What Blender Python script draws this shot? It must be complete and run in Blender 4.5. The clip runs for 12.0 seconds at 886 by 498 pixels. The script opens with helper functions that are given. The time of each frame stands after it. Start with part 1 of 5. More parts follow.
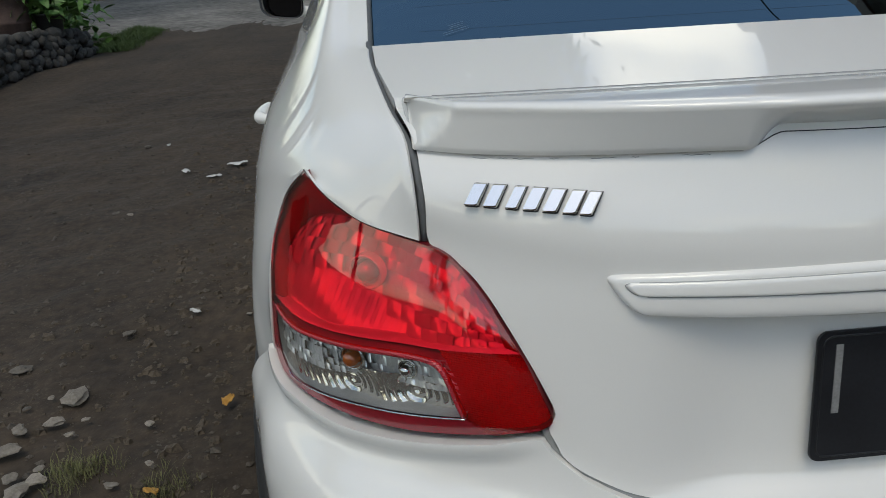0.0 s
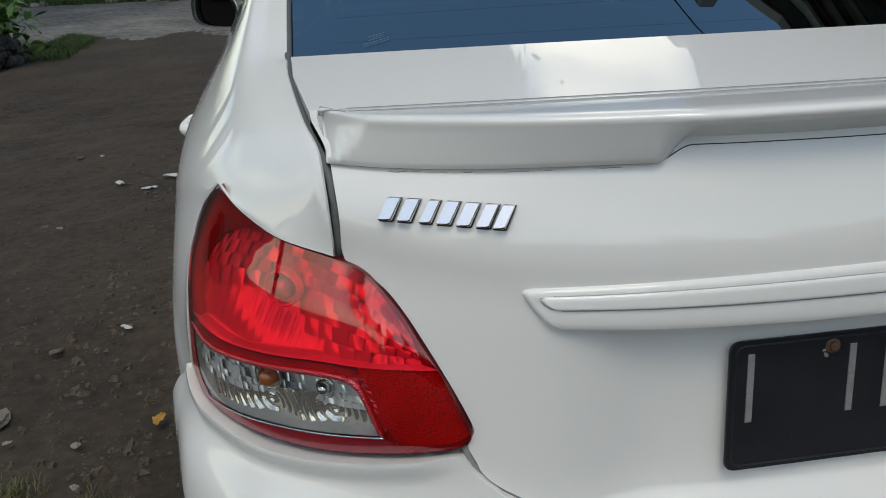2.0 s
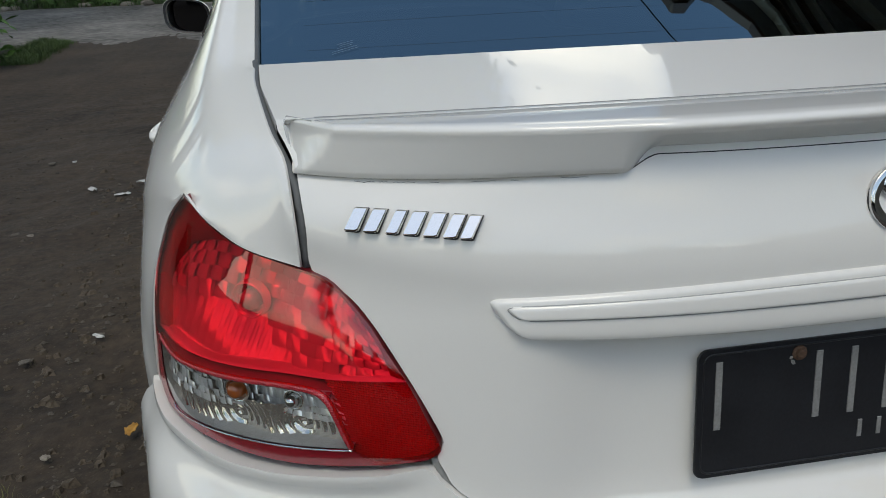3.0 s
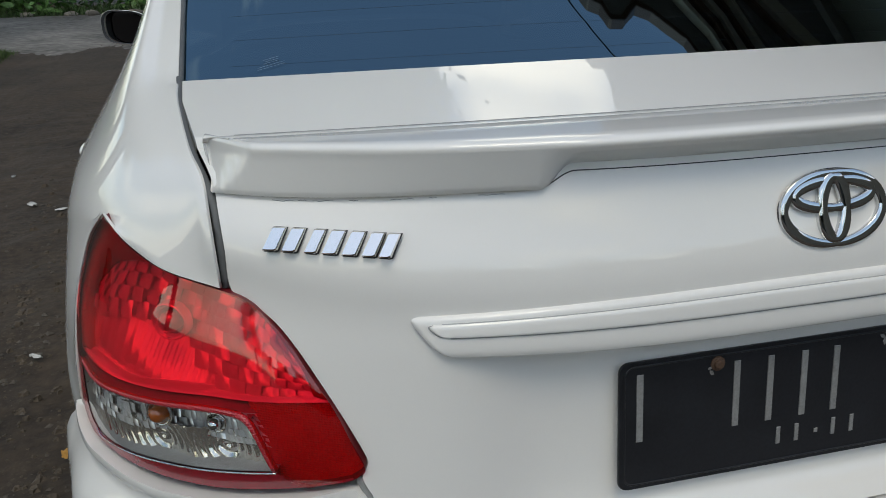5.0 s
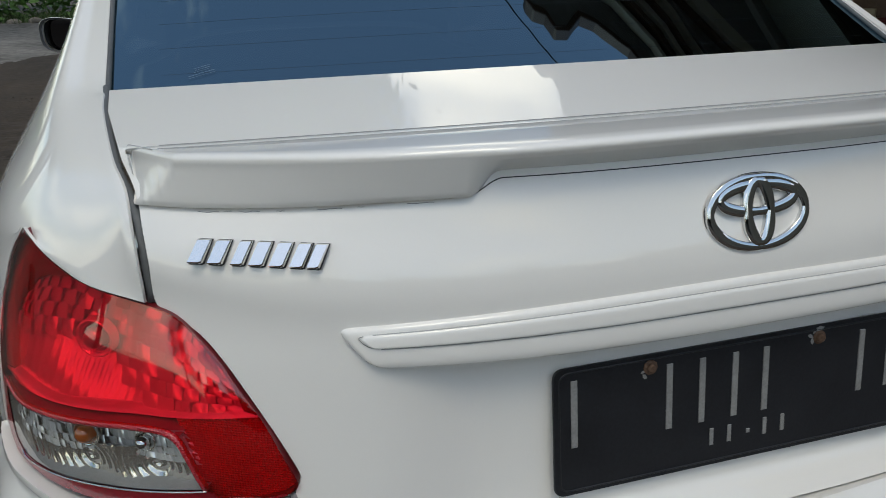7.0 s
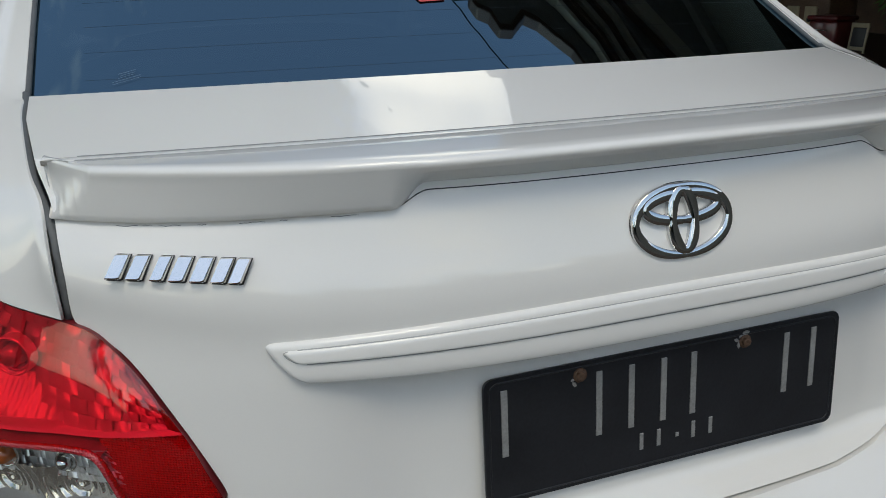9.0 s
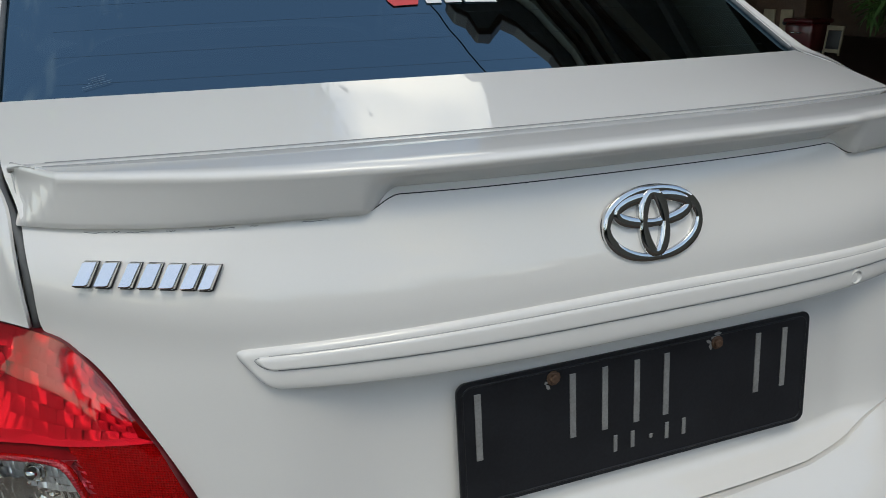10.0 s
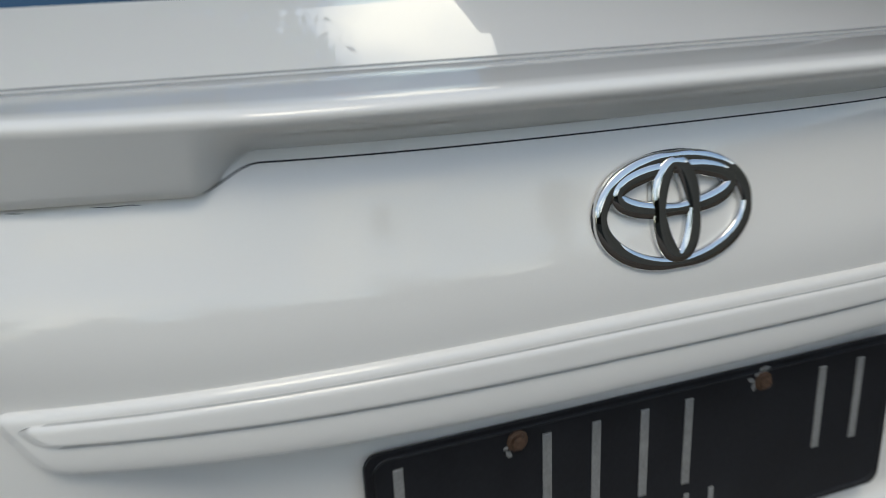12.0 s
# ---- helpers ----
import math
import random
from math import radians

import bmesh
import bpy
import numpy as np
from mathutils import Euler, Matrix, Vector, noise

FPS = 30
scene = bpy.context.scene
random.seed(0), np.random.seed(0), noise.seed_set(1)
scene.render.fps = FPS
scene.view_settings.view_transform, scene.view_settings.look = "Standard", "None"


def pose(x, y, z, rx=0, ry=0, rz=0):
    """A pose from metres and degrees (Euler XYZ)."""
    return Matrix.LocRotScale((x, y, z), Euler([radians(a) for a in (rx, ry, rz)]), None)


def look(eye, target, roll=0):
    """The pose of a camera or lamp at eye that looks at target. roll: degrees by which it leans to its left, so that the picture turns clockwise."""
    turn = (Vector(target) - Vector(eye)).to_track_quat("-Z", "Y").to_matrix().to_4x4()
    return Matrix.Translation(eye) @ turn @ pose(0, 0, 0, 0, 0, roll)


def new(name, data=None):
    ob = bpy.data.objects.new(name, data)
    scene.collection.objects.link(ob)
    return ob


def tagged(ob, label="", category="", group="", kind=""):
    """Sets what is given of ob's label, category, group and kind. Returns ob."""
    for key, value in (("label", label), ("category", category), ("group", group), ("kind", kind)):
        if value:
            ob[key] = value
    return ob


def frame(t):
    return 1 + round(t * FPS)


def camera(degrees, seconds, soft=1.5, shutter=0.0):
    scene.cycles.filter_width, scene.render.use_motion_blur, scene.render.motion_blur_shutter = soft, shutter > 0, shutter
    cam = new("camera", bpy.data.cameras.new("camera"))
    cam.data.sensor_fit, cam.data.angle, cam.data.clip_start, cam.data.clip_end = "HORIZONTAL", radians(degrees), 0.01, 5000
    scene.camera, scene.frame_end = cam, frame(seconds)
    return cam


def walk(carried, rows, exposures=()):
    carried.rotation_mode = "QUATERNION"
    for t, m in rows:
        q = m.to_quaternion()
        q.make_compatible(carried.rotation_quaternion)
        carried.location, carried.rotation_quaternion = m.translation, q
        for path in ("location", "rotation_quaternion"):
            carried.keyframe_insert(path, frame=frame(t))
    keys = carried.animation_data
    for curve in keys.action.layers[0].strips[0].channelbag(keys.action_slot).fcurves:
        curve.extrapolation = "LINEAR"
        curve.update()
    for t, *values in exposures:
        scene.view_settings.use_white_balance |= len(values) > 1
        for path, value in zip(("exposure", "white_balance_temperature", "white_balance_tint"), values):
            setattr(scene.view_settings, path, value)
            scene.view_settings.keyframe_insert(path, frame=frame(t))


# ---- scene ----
cam = camera(59.5, 12.0, soft=0.8, shutter=0.5)
PATH = [
    (0, (-0.546, -0.6, 1.161), (-0.431, 1.27, 0.462), -3.2),
    (0.5, (-0.539, -0.594, 1.158), (-0.385, 1.275, 0.462), -3.0),
    (1, (-0.531, -0.592, 1.159), (-0.343, 1.275, 0.466), -2.8),
    (1.5, (-0.522, -0.591, 1.159), (-0.297, 1.273, 0.471), -2.5),
    (2, (-0.515, -0.59, 1.16), (-0.263, 1.273, 0.478), -2.4),
    (2.5, (-0.509, -0.586, 1.162), (-0.226, 1.274, 0.484), -2.2),
    (3, (-0.504, -0.585, 1.163), (-0.197, 1.273, 0.489), -2.2),
    (5, (-0.472, -0.587, 1.168), (-0.052, 1.255, 0.514), -1.9),
    (5.5, (-0.467, -0.586, 1.168), (-0.024, 1.252, 0.517), -1.9),
    (6, (-0.461, -0.586, 1.169), (0.007, 1.247, 0.519), -2.0),
    (6.5, (-0.454, -0.586, 1.168), (0.038, 1.241, 0.52), -2.0),
    (7, (-0.447, -0.587, 1.167), (0.08, 1.233, 0.526), -1.8),
    (9, (-0.419, -0.586, 1.179), (0.212, 1.194, 0.522), -1.3),
    (9.5, (-0.416, -0.587, 1.18), (0.239, 1.186, 0.526), -1.3),
    (10, (-0.41, -0.589, 1.18), (0.264, 1.178, 0.529), -1.3),
    (10.5, (-0.404, -0.59, 1.18), (0.287, 1.17, 0.528), -1.3),
    (11, (-0.387, -0.578, 1.176), (0.312, 1.177, 0.519), -1.4),
    (11.5, (-0.3375, -0.526, 1.1606), (0.320, 1.235, 0.476), -1.4),
    (12, (-0.258, -0.3805, 1.1195), (0.361, 1.365, 0.365), -1.15),
]
walk(cam, [(t, look(eye, target, roll)) for t, eye, target, roll in PATH])

# world, sun, exposure
world = bpy.data.worlds.new("sky")
scene.world = world
world.use_nodes = True
wn, wl = world.node_tree.nodes, world.node_tree.links
sky = wn.new("ShaderNodeTexSky")
sky.sky_type, sky.sun_disc = "NISHITA", False
sky.sun_elevation, sky.sun_rotation = radians(62), radians(-166)
sky.air_density, sky.dust_density = 1.0, 1.2
coord = wn.new("ShaderNodeTexCoord")
stretch = wn.new("ShaderNodeMapping")
stretch.inputs["Scale"].default_value = (1.0, 1.0, 2.6)
cloud = wn.new("ShaderNodeTexNoise")
cloud.inputs["Scale"].default_value, cloud.inputs["Detail"].default_value, cloud.inputs["Roughness"].default_value = 2.1, 8, 0.58
cover = wn.new("ShaderNodeMapRange")
cover.inputs["From Min"].default_value, cover.inputs["From Max"].default_value = 0.50, 0.80
whiten = wn.new("ShaderNodeMixRGB")
whiten.inputs["Color2"].default_value = (11.6, 11.2, 10.6, 1)
wl.new(coord.outputs["Generated"], stretch.inputs["Vector"])
wl.new(stretch.outputs["Vector"], cloud.inputs["Vector"])
split, low_sky, total = wn.new("ShaderNodeSeparateXYZ"), wn.new("ShaderNodeMath"), wn.new("ShaderNodeMath")
low_sky.operation, low_sky.inputs[1].default_value, low_sky.inputs[2].default_value = "MULTIPLY_ADD", -0.26, 0.075
total.operation = "ADD"
wl.new(coord.outputs["Generated"], split.inputs[0])
wl.new(split.outputs["Z"], low_sky.inputs[0])
wl.new(low_sky.outputs[0], total.inputs[0])
wl.new(cloud.outputs["Fac"], total.inputs[1])
# an added, unseen cloud over the road brightens the boot deck's reflection
toward, bright_patch, with_patch = wn.new("ShaderNodeVectorMath"), wn.new("ShaderNodeMapRange"), wn.new("ShaderNodeMath")
toward.operation, toward.inputs[1].default_value = "DOT_PRODUCT", (0.307, 0.800, 0.515)
bright_patch.inputs["From Min"].default_value, bright_patch.inputs["From Max"].default_value, bright_patch.inputs["To Max"].default_value = 0.986, 0.996, 0.30
with_patch.operation = "ADD"
wl.new(coord.outputs["Generated"], toward.inputs[0])
wl.new(toward.outputs["Value"], bright_patch.inputs["Value"])
wl.new(bright_patch.outputs["Result"], with_patch.inputs[0])
wl.new(total.outputs[0], with_patch.inputs[1])
wl.new(with_patch.outputs[0], cover.inputs["Value"])
wl.new(cover.outputs["Result"], whiten.inputs["Fac"])
wl.new(sky.outputs["Color"], whiten.inputs["Color1"])
wl.new(whiten.outputs["Color"], wn["Background"].inputs["Color"])
wn["Background"].inputs["Strength"].default_value = 0.15
sun = new("sun", bpy.data.lights.new("sun", "SUN"))
sun.data.energy, sun.data.angle, sun.data.color = 0.62, radians(24), (1.0, 0.95, 0.87)
sun.matrix_world = look((-3, -12, 23.3), (0, 0, 0))
scene.view_settings.exposure = 0.31
scene.view_settings.use_white_balance = True
scene.view_settings.white_balance_temperature, scene.view_settings.white_balance_tint = 7250, 3


# ---- materials ----
def material(name, colour, rough=0.5, metal=0.0, spread=0.0, scale=8.0, fine=60.0, bump=0.0, coat=0.0, rough_spread=0.0, detail=6.0, random=0.0):
    """A principled surface whose colour varies at two scales, with grain and relief."""
    m = bpy.data.materials.new(name)
    m.use_nodes = True
    n, l = m.node_tree.nodes, m.node_tree.links
    b = n["Principled BSDF"]
    b.inputs["Roughness"].default_value, b.inputs["Metallic"].default_value = rough, metal
    b.inputs["Coat Weight"].default_value, b.inputs["Coat Roughness"].default_value, b.inputs["Coat IOR"].default_value = coat, 0.02, 1.65
    c = n.new("ShaderNodeTexCoord")
    big, small = n.new("ShaderNodeTexNoise"), n.new("ShaderNodeTexNoise")
    for tex, s in ((big, scale), (small, fine)):
        tex.inputs["Scale"].default_value, tex.inputs["Detail"].default_value = s, detail
        l.new(c.outputs["Object"], tex.inputs["Vector"])
    add = n.new("ShaderNodeMath")
    add.operation = "MULTIPLY_ADD"
    add.inputs[1].default_value = 0.5
    half = n.new("ShaderNodeMath")
    half.operation = "MULTIPLY"
    half.inputs[1].default_value = 0.5
    l.new(big.outputs["Fac"], half.inputs[0])
    l.new(small.outputs["Fac"], add.inputs[0])
    l.new(half.outputs[0], add.inputs[2])
    mix = n.new("ShaderNodeMixRGB")
    lo = [max(0, v * (1 - spread)) for v in colour]
    hi = [min(1, v * (1 + spread)) for v in colour]
    mix.inputs["Color1"].default_value, mix.inputs["Color2"].default_value = (*lo, 1), (*hi, 1)
    ramp = n.new("ShaderNodeMapRange")
    ramp.inputs["From Min"].default_value, ramp.inputs["From Max"].default_value = 0.3, 0.7
    l.new(add.outputs[0], ramp.inputs["Value"])
    l.new(ramp.outputs["Result"], mix.inputs["Fac"])
    last = mix.outputs["Color"]
    if random:
        info = n.new("ShaderNodeObjectInfo")
        span = n.new("ShaderNodeMapRange")
        span.inputs["To Min"].default_value, span.inputs["To Max"].default_value = 1 - random, 1 + random
        l.new(info.outputs["Random"], span.inputs["Value"])
        hsv = n.new("ShaderNodeHueSaturation")
        l.new(span.outputs["Result"], hsv.inputs["Value"])
        l.new(last, hsv.inputs["Color"])
        last = hsv.outputs["Color"]
    l.new(last, b.inputs["Base Color"])
    if rough_spread:
        rr = n.new("ShaderNodeMapRange")
        rr.inputs["To Min"].default_value, rr.inputs["To Max"].default_value = max(0.0, rough - rough_spread), rough + rough_spread
        l.new(big.outputs["Fac"], rr.inputs["Value"])
        l.new(rr.outputs["Result"], b.inputs["Roughness"])
    if bump:
        bp = n.new("ShaderNodeBump")
        bp.inputs["Strength"].default_value, bp.inputs["Distance"].default_value = 1.0, bump
        l.new(add.outputs[0], bp.inputs["Height"])
        l.new(bp.outputs["Normal"], b.inputs["Normal"])
    return m


def clear(name, tint, gloss=1.45, rough=0.0, ripple=0.0, film=(1, 1, 1)):
    """A thin clear sheet: tinted see-through, with a gloss that grows towards grazing views."""
    m = bpy.data.materials.new(name)
    m.use_nodes = True
    n, l = m.node_tree.nodes, m.node_tree.links
    n.remove(n["Principled BSDF"])
    see, shine, facing, mix = n.new("ShaderNodeBsdfTransparent"), n.new("ShaderNodeBsdfGlossy"), n.new("ShaderNodeLayerWeight"), n.new("ShaderNodeMixShader")
    power, amount = n.new("ShaderNodeMath"), n.new("ShaderNodeMapRange")
    power.operation, power.inputs[1].default_value = "POWER", 4.0
    see.inputs["Color"].default_value = (*tint, 1)
    shine.inputs["Roughness"].default_value = rough
    shine.inputs["Color"].default_value = (*film, 1)
    facing.inputs["Blend"].default_value = 0.5
    amount.inputs["To Min"].default_value = ((gloss - 1) / (gloss + 1)) ** 2
    l.new(facing.outputs["Facing"], power.inputs[0])
    l.new(power.outputs[0], amount.inputs["Value"])
    if ripple:
        noise_tex, bp = n.new("ShaderNodeTexNoise"), n.new("ShaderNodeBump")
        noise_tex.inputs["Scale"].default_value = 5
        bp.inputs["Distance"].default_value = ripple
        l.new(noise_tex.outputs["Fac"], bp.inputs["Height"])
        l.new(bp.outputs["Normal"], shine.inputs["Normal"])
    l.new(amount.outputs["Result"], mix.inputs["Fac"])
    l.new(see.outputs[0], mix.inputs[1])
    l.new(shine.outputs[0], mix.inputs[2])
    l.new(mix.outputs[0], n["Material Output"].inputs["Surface"])
    return m


PAINT = material("white_paint", (0.80, 0.785, 0.75), 0.5, 0, 0.012, 3, 900, 0.0, 1.0, 0.03)
PAINT.node_tree.nodes["Principled BSDF"].inputs["Specular IOR Level"].default_value = 0.12
RUBBER = material("black_rubber", (0.022, 0.022, 0.023), 0.7, 0, 0.3, 9, 120, 0.0004)
SEAL = material("grey_seal", (0.10, 0.105, 0.107), 0.6, 0, 0.2, 20, 150)
CHROME = material("chrome", (0.66, 0.67, 0.68), 0.03, 1.0, 0.03, 30, 300)
BRIGHT = material("bright_chrome", (0.93, 0.93, 0.93), 0.16, 1.0, 0.03, 30, 300)
LIGHT_SEAL = material("pale_seal", (0.27, 0.275, 0.27), 0.6, 0, 0.2, 20, 150)
PALE_LINE = material("pale_joint", (0.42, 0.42, 0.41), 0.6, 0, 0.15, 20, 150)
SMOKE = material("dark_trim", (0.03, 0.03, 0.032), 0.45, 0, 0.2, 20, 200)
GLASS = clear("tinted_glass", (0.022, 0.026, 0.030), 3.2, 0.0, 0.0001, (0.58, 0.85, 1.0))
RED_LENS = clear("red_lens", (1.0, 0.12, 0.18), 1.75)
CLEAR_LENS = clear("clear_lens", (0.93, 0.94, 0.94), 1.5)
REFLECTOR = material("silvered_reflector", (0.97, 0.97, 0.97), 0.11, 0.42, 0.04, 40, 200)
MIRRORS = material("bright_reflector", (0.92, 0.92, 0.90), 0.11, 0.5, 0.05, 40, 200)
HOUSING = material("lamp_housing", (0.58, 0.52, 0.52), 0.5, 0, 0.2, 30, 200)
RIM_RED = material("lamp_rim", (0.15, 0.010, 0.015), 0.4, 0, 0.2, 30, 200)
HOUSING_GREY = material("lamp_housing_grey", (0.25, 0.25, 0.25), 0.4, 0, 0.2, 30, 200)
BEZEL = material("lamp_bezel", (0.46, 0.06, 0.08), 0.35, 0, 0.15, 30, 200)
BAND = material("lens_band_red", (0.26, 0.008, 0.018), 0.2, 0, 0.15, 30, 200, 0.0, 0.6)
REFLEX = material("reflex_red", (0.42, 0.014, 0.026), 0.25, 0, 0.25, 30, 420, 0.0006, 0.5)
DULL = material("dull_reflector", (0.86, 0.82, 0.76), 0.07, 0.92, 0.15, 25, 200)
AMBER = material("amber_bulb", (0.38, 0.085, 0.010), 0.15, 0, 0.1, 60, 200, 0, 1.0)
BULB = material("bulb_glass", (0.48, 0.48, 0.48), 0.3, 0.4, 0.1, 60, 200, 0, 0.3)
PLATE = material("plate_black", (0.012, 0.013, 0.016), 0.42, 0, 0.35, 25, 300, 0.0002, 0.0, 0.1)
LETTER = material("plate_silver", (0.27, 0.27, 0.265), 0.5, 0.2, 0.25, 60, 400)
BOLT = material("rusty_bolt", (0.12, 0.070, 0.045), 0.7, 0.4, 0.6, 60, 300, 0.0006)
ETCHED = material("etched_glass", (0.11, 0.17, 0.23), 0.6, 0, 0.1, 40, 300)
HEATER = material("heater_wire", (0.030, 0.042, 0.058), 0.6, 0, 0.1, 40, 300)
STICKER_RED = material("sticker_red", (0.62, 0.07, 0.07), 0.5, 0, 0.05, 40, 300)
STICKER_WHITE = material("sticker_white", (0.75, 0.75, 0.75), 0.5, 0, 0.05, 40, 300)
SOIL = material("soil", (0.041, 0.0292, 0.0188), 0.95, 0, 0.75, 1.3, 22, 0.014, 0, 0, 10)


def dotted(m, scale, depth):
    """Presses a fine field of small round prisms into a surface."""
    n, l = m.node_tree.nodes, m.node_tree.links
    c, cells, bp = n.new("ShaderNodeTexCoord"), n.new("ShaderNodeTexVoronoi"), n.new("ShaderNodeBump")
    cells.inputs["Scale"].default_value, cells.inputs["Randomness"].default_value = scale, 0.15
    bp.inputs["Strength"].default_value, bp.inputs["Distance"].default_value = 1.0, depth
    l.new(c.outputs["Object"], cells.inputs["Vector"])
    l.new(cells.outputs["Distance"], bp.inputs["Height"])
    l.new(bp.outputs["Normal"], m.node_tree.nodes["Principled BSDF"].inputs["Normal"])


dotted(REFLEX, 420, 0.0016)


def gritty(m, scale, colour, share):
    """Adds paler grit of two sizes to a ground material."""
    n, l = m.node_tree.nodes, m.node_tree.links
    b = n["Principled BSDF"]
    last = b.inputs["Base Color"].links[0].from_socket
    c = n.new("ShaderNodeTexCoord")
    for s, part_of in ((scale, share), (scale * 2.7, share * 1.3)):
        cells, patch, less, both, mix = n.new("ShaderNodeTexVoronoi"), n.new("ShaderNodeTexNoise"), n.new("ShaderNodeMapRange"), n.new("ShaderNodeMath"), n.new("ShaderNodeMixRGB")
        cells.inputs["Scale"].default_value, patch.inputs["Scale"].default_value, patch.inputs["Detail"].default_value = s, 2.3, 5
        less.inputs["From Min"].default_value, less.inputs["From Max"].default_value, less.inputs["To Min"].default_value, less.inputs["To Max"].default_value = 0.16, 0.30, 1, 0
        both.operation = "MULTIPLY"
        spread = n.new("ShaderNodeMapRange")
        spread.inputs["From Min"].default_value, spread.inputs["From Max"].default_value, spread.inputs["To Max"].default_value = 0.42, 0.66, part_of
        l.new(c.outputs["Object"], cells.inputs["Vector"])
        l.new(c.outputs["Object"], patch.inputs["Vector"])
        l.new(cells.outputs["Distance"], less.inputs["Value"])
        l.new(patch.outputs["Fac"], spread.inputs["Value"])
        l.new(less.outputs["Result"], both.inputs[0])
        l.new(spread.outputs["Result"], both.inputs[1])
        l.new(both.outputs[0], mix.inputs["Fac"])
        l.new(last, mix.inputs["Color1"])
        mix.inputs["Color2"].default_value = (*colour, 1)
        last = mix.outputs["Color"]
    l.new(last, b.inputs["Base Color"])


gritty(SOIL, 38, (0.105, 0.085, 0.064), 0.55)
DRY_GRASS = material("dry_grass", (0.13, 0.13, 0.05), 0.8, 0, 0.5, 1.2, 30)
ROAD = material("worn_concrete", (0.150, 0.140, 0.127), 0.9, 0, 0.85, 0.8, 7, 0.01, 0, 0, 8)
STONE = material("field_stone", (0.050, 0.047, 0.042), 0.9, 0, 0.45, 5, 40, 0.006, 0, 0, 8, 0.45)
PEBBLE = material("pebble", (0.18, 0.158, 0.13), 0.9, 0, 0.35, 20, 160, 0.002, 0, 0, 6, 0.5)
GRIT = material("grit", (0.095, 0.080, 0.064), 0.9, 0, 0.5, 20, 160, 0.002, 0, 0, 6, 0.3)
CLOD = material("clod", (0.075, 0.058, 0.041), 0.95, 0, 0.6, 9, 140, 0.002)
TERRACOTTA = material("terracotta", (0.085, 0.052, 0.042), 0.85, 0, 0.35, 6, 60, 0.003)
POT = material("black_pot", (0.02, 0.02, 0.02), 0.5, 0, 0.3, 10, 80)
LEAF = material("leaf", (0.075, 0.16, 0.035), 0.5, 0, 0.55, 1.5, 30, 0, 0.0)
GRASS = material("grass", (0.045, 0.080, 0.018), 0.7, 0, 0.6, 1.2, 30)
DRY = material("dry_leaf", (0.45, 0.24, 0.05), 0.7, 0, 0.3, 30, 120)
LITTER = material("torn_paper", (0.55, 0.55, 0.53), 0.8, 0, 0.15, 30, 120)
BARK = material("bark", (0.12, 0.09, 0.065), 0.95, 0, 0.5, 6, 50, 0.01)
WALL = material("plaster", (0.52, 0.44, 0.35), 0.85, 0, 0.12, 1.2, 30, 0.002)
# dark tone so the unseen house reflects dark in the chrome
DARK_WALL = material("dark_wall", (0.050, 0.048, 0.040), 0.9, 0, 0.45, 0.8, 12, 0.004, 0, 0, 8)
# dim tone that keeps wall and beam dark where the car reflects them
DIM_WALL = material("dim_wall", (0.13, 0.12, 0.10), 0.9, 0, 0.35, 1.1, 20, 0.003, 0, 0, 8)
WOOD = material("dark_wood", (0.10, 0.055, 0.035), 0.55, 0, 0.5, 4, 50, 0.002)
TILE = material("floor_tile", (0.045, 0.020, 0.015), 0.45, 0, 0.25, 2, 30)
ROOF = material("roof_sheet", (0.42, 0.43, 0.44), 0.7, 0, 0.4, 3, 30, 0.004)
SOFFIT = material("soffit", (0.22, 0.20, 0.185), 0.7, 0, 0.35, 2, 30)
PALE_BOARD = material("pale_board", (0.36, 0.30, 0.20), 0.6, 0, 0.15, 12, 90)
RED_PAINT = material("red_enamel", (0.10, 0.007, 0.010), 0.35, 0, 0.2, 8, 80, 0, 0.4)
CREAM = material("cream_board", (0.15, 0.12, 0.075), 0.6, 0, 0.15, 12, 90)


# ---- building helpers ----
def empty(name, at=(0, 0, 0)):
    ob = new(name)
    ob.location = at
    return ob


def finish(bm, name, mat, parent=None, label="", smooth=True):
    me = bpy.data.meshes.new(name)
    for f in bm.faces:
        f.smooth = smooth
    bm.to_mesh(me)
    bm.free()
    for m in (mat if isinstance(mat, (list, tuple)) else (mat,)):
        me.materials.append(m)
    ob = new(name, me)
    ob.parent = parent
    if label:
        ob["label"] = label
    return ob


def part(name, bm, mat, parent, label="", smooth=True):
    return finish(bm, name, mat, parent, label, smooth)


def sheet(pts, bm=None, flip=False, wrap=False):
    """A grid of points, rows by columns, as quads."""
    bm = bm or bmesh.new()
    rows, cols = pts.shape[:2]
    v = [[bm.verts.new(pts[i, j]) for j in range(cols)] for i in range(rows)]
    for i in range(rows - 1):
        for j in range(cols if wrap else cols - 1):
            k = (j + 1) % cols
            q = (v[i][j], v[i][k], v[i + 1][k], v[i + 1][j])
            bm.faces.new(q[::-1] if flip else q)
    return bm


def rim(bm, loop, inward, depth, closed=True):
    """A flange that turns a panel's edge in by depth."""
    a = [bm.verts.new(p) for p in loop]
    b = [bm.verts.new(Vector(p) + Vector(d) * depth) for p, d in zip(loop, inward)]
    n = len(a)
    for i in range(n if closed else n - 1):
        j = (i + 1) % n
        bm.faces.new((a[i], a[j], b[j], b[i]))


def border(pts):
    return np.concatenate([pts[0, :], pts[1:, -1], pts[-1, -2::-1], pts[-2:0:-1, 0]])


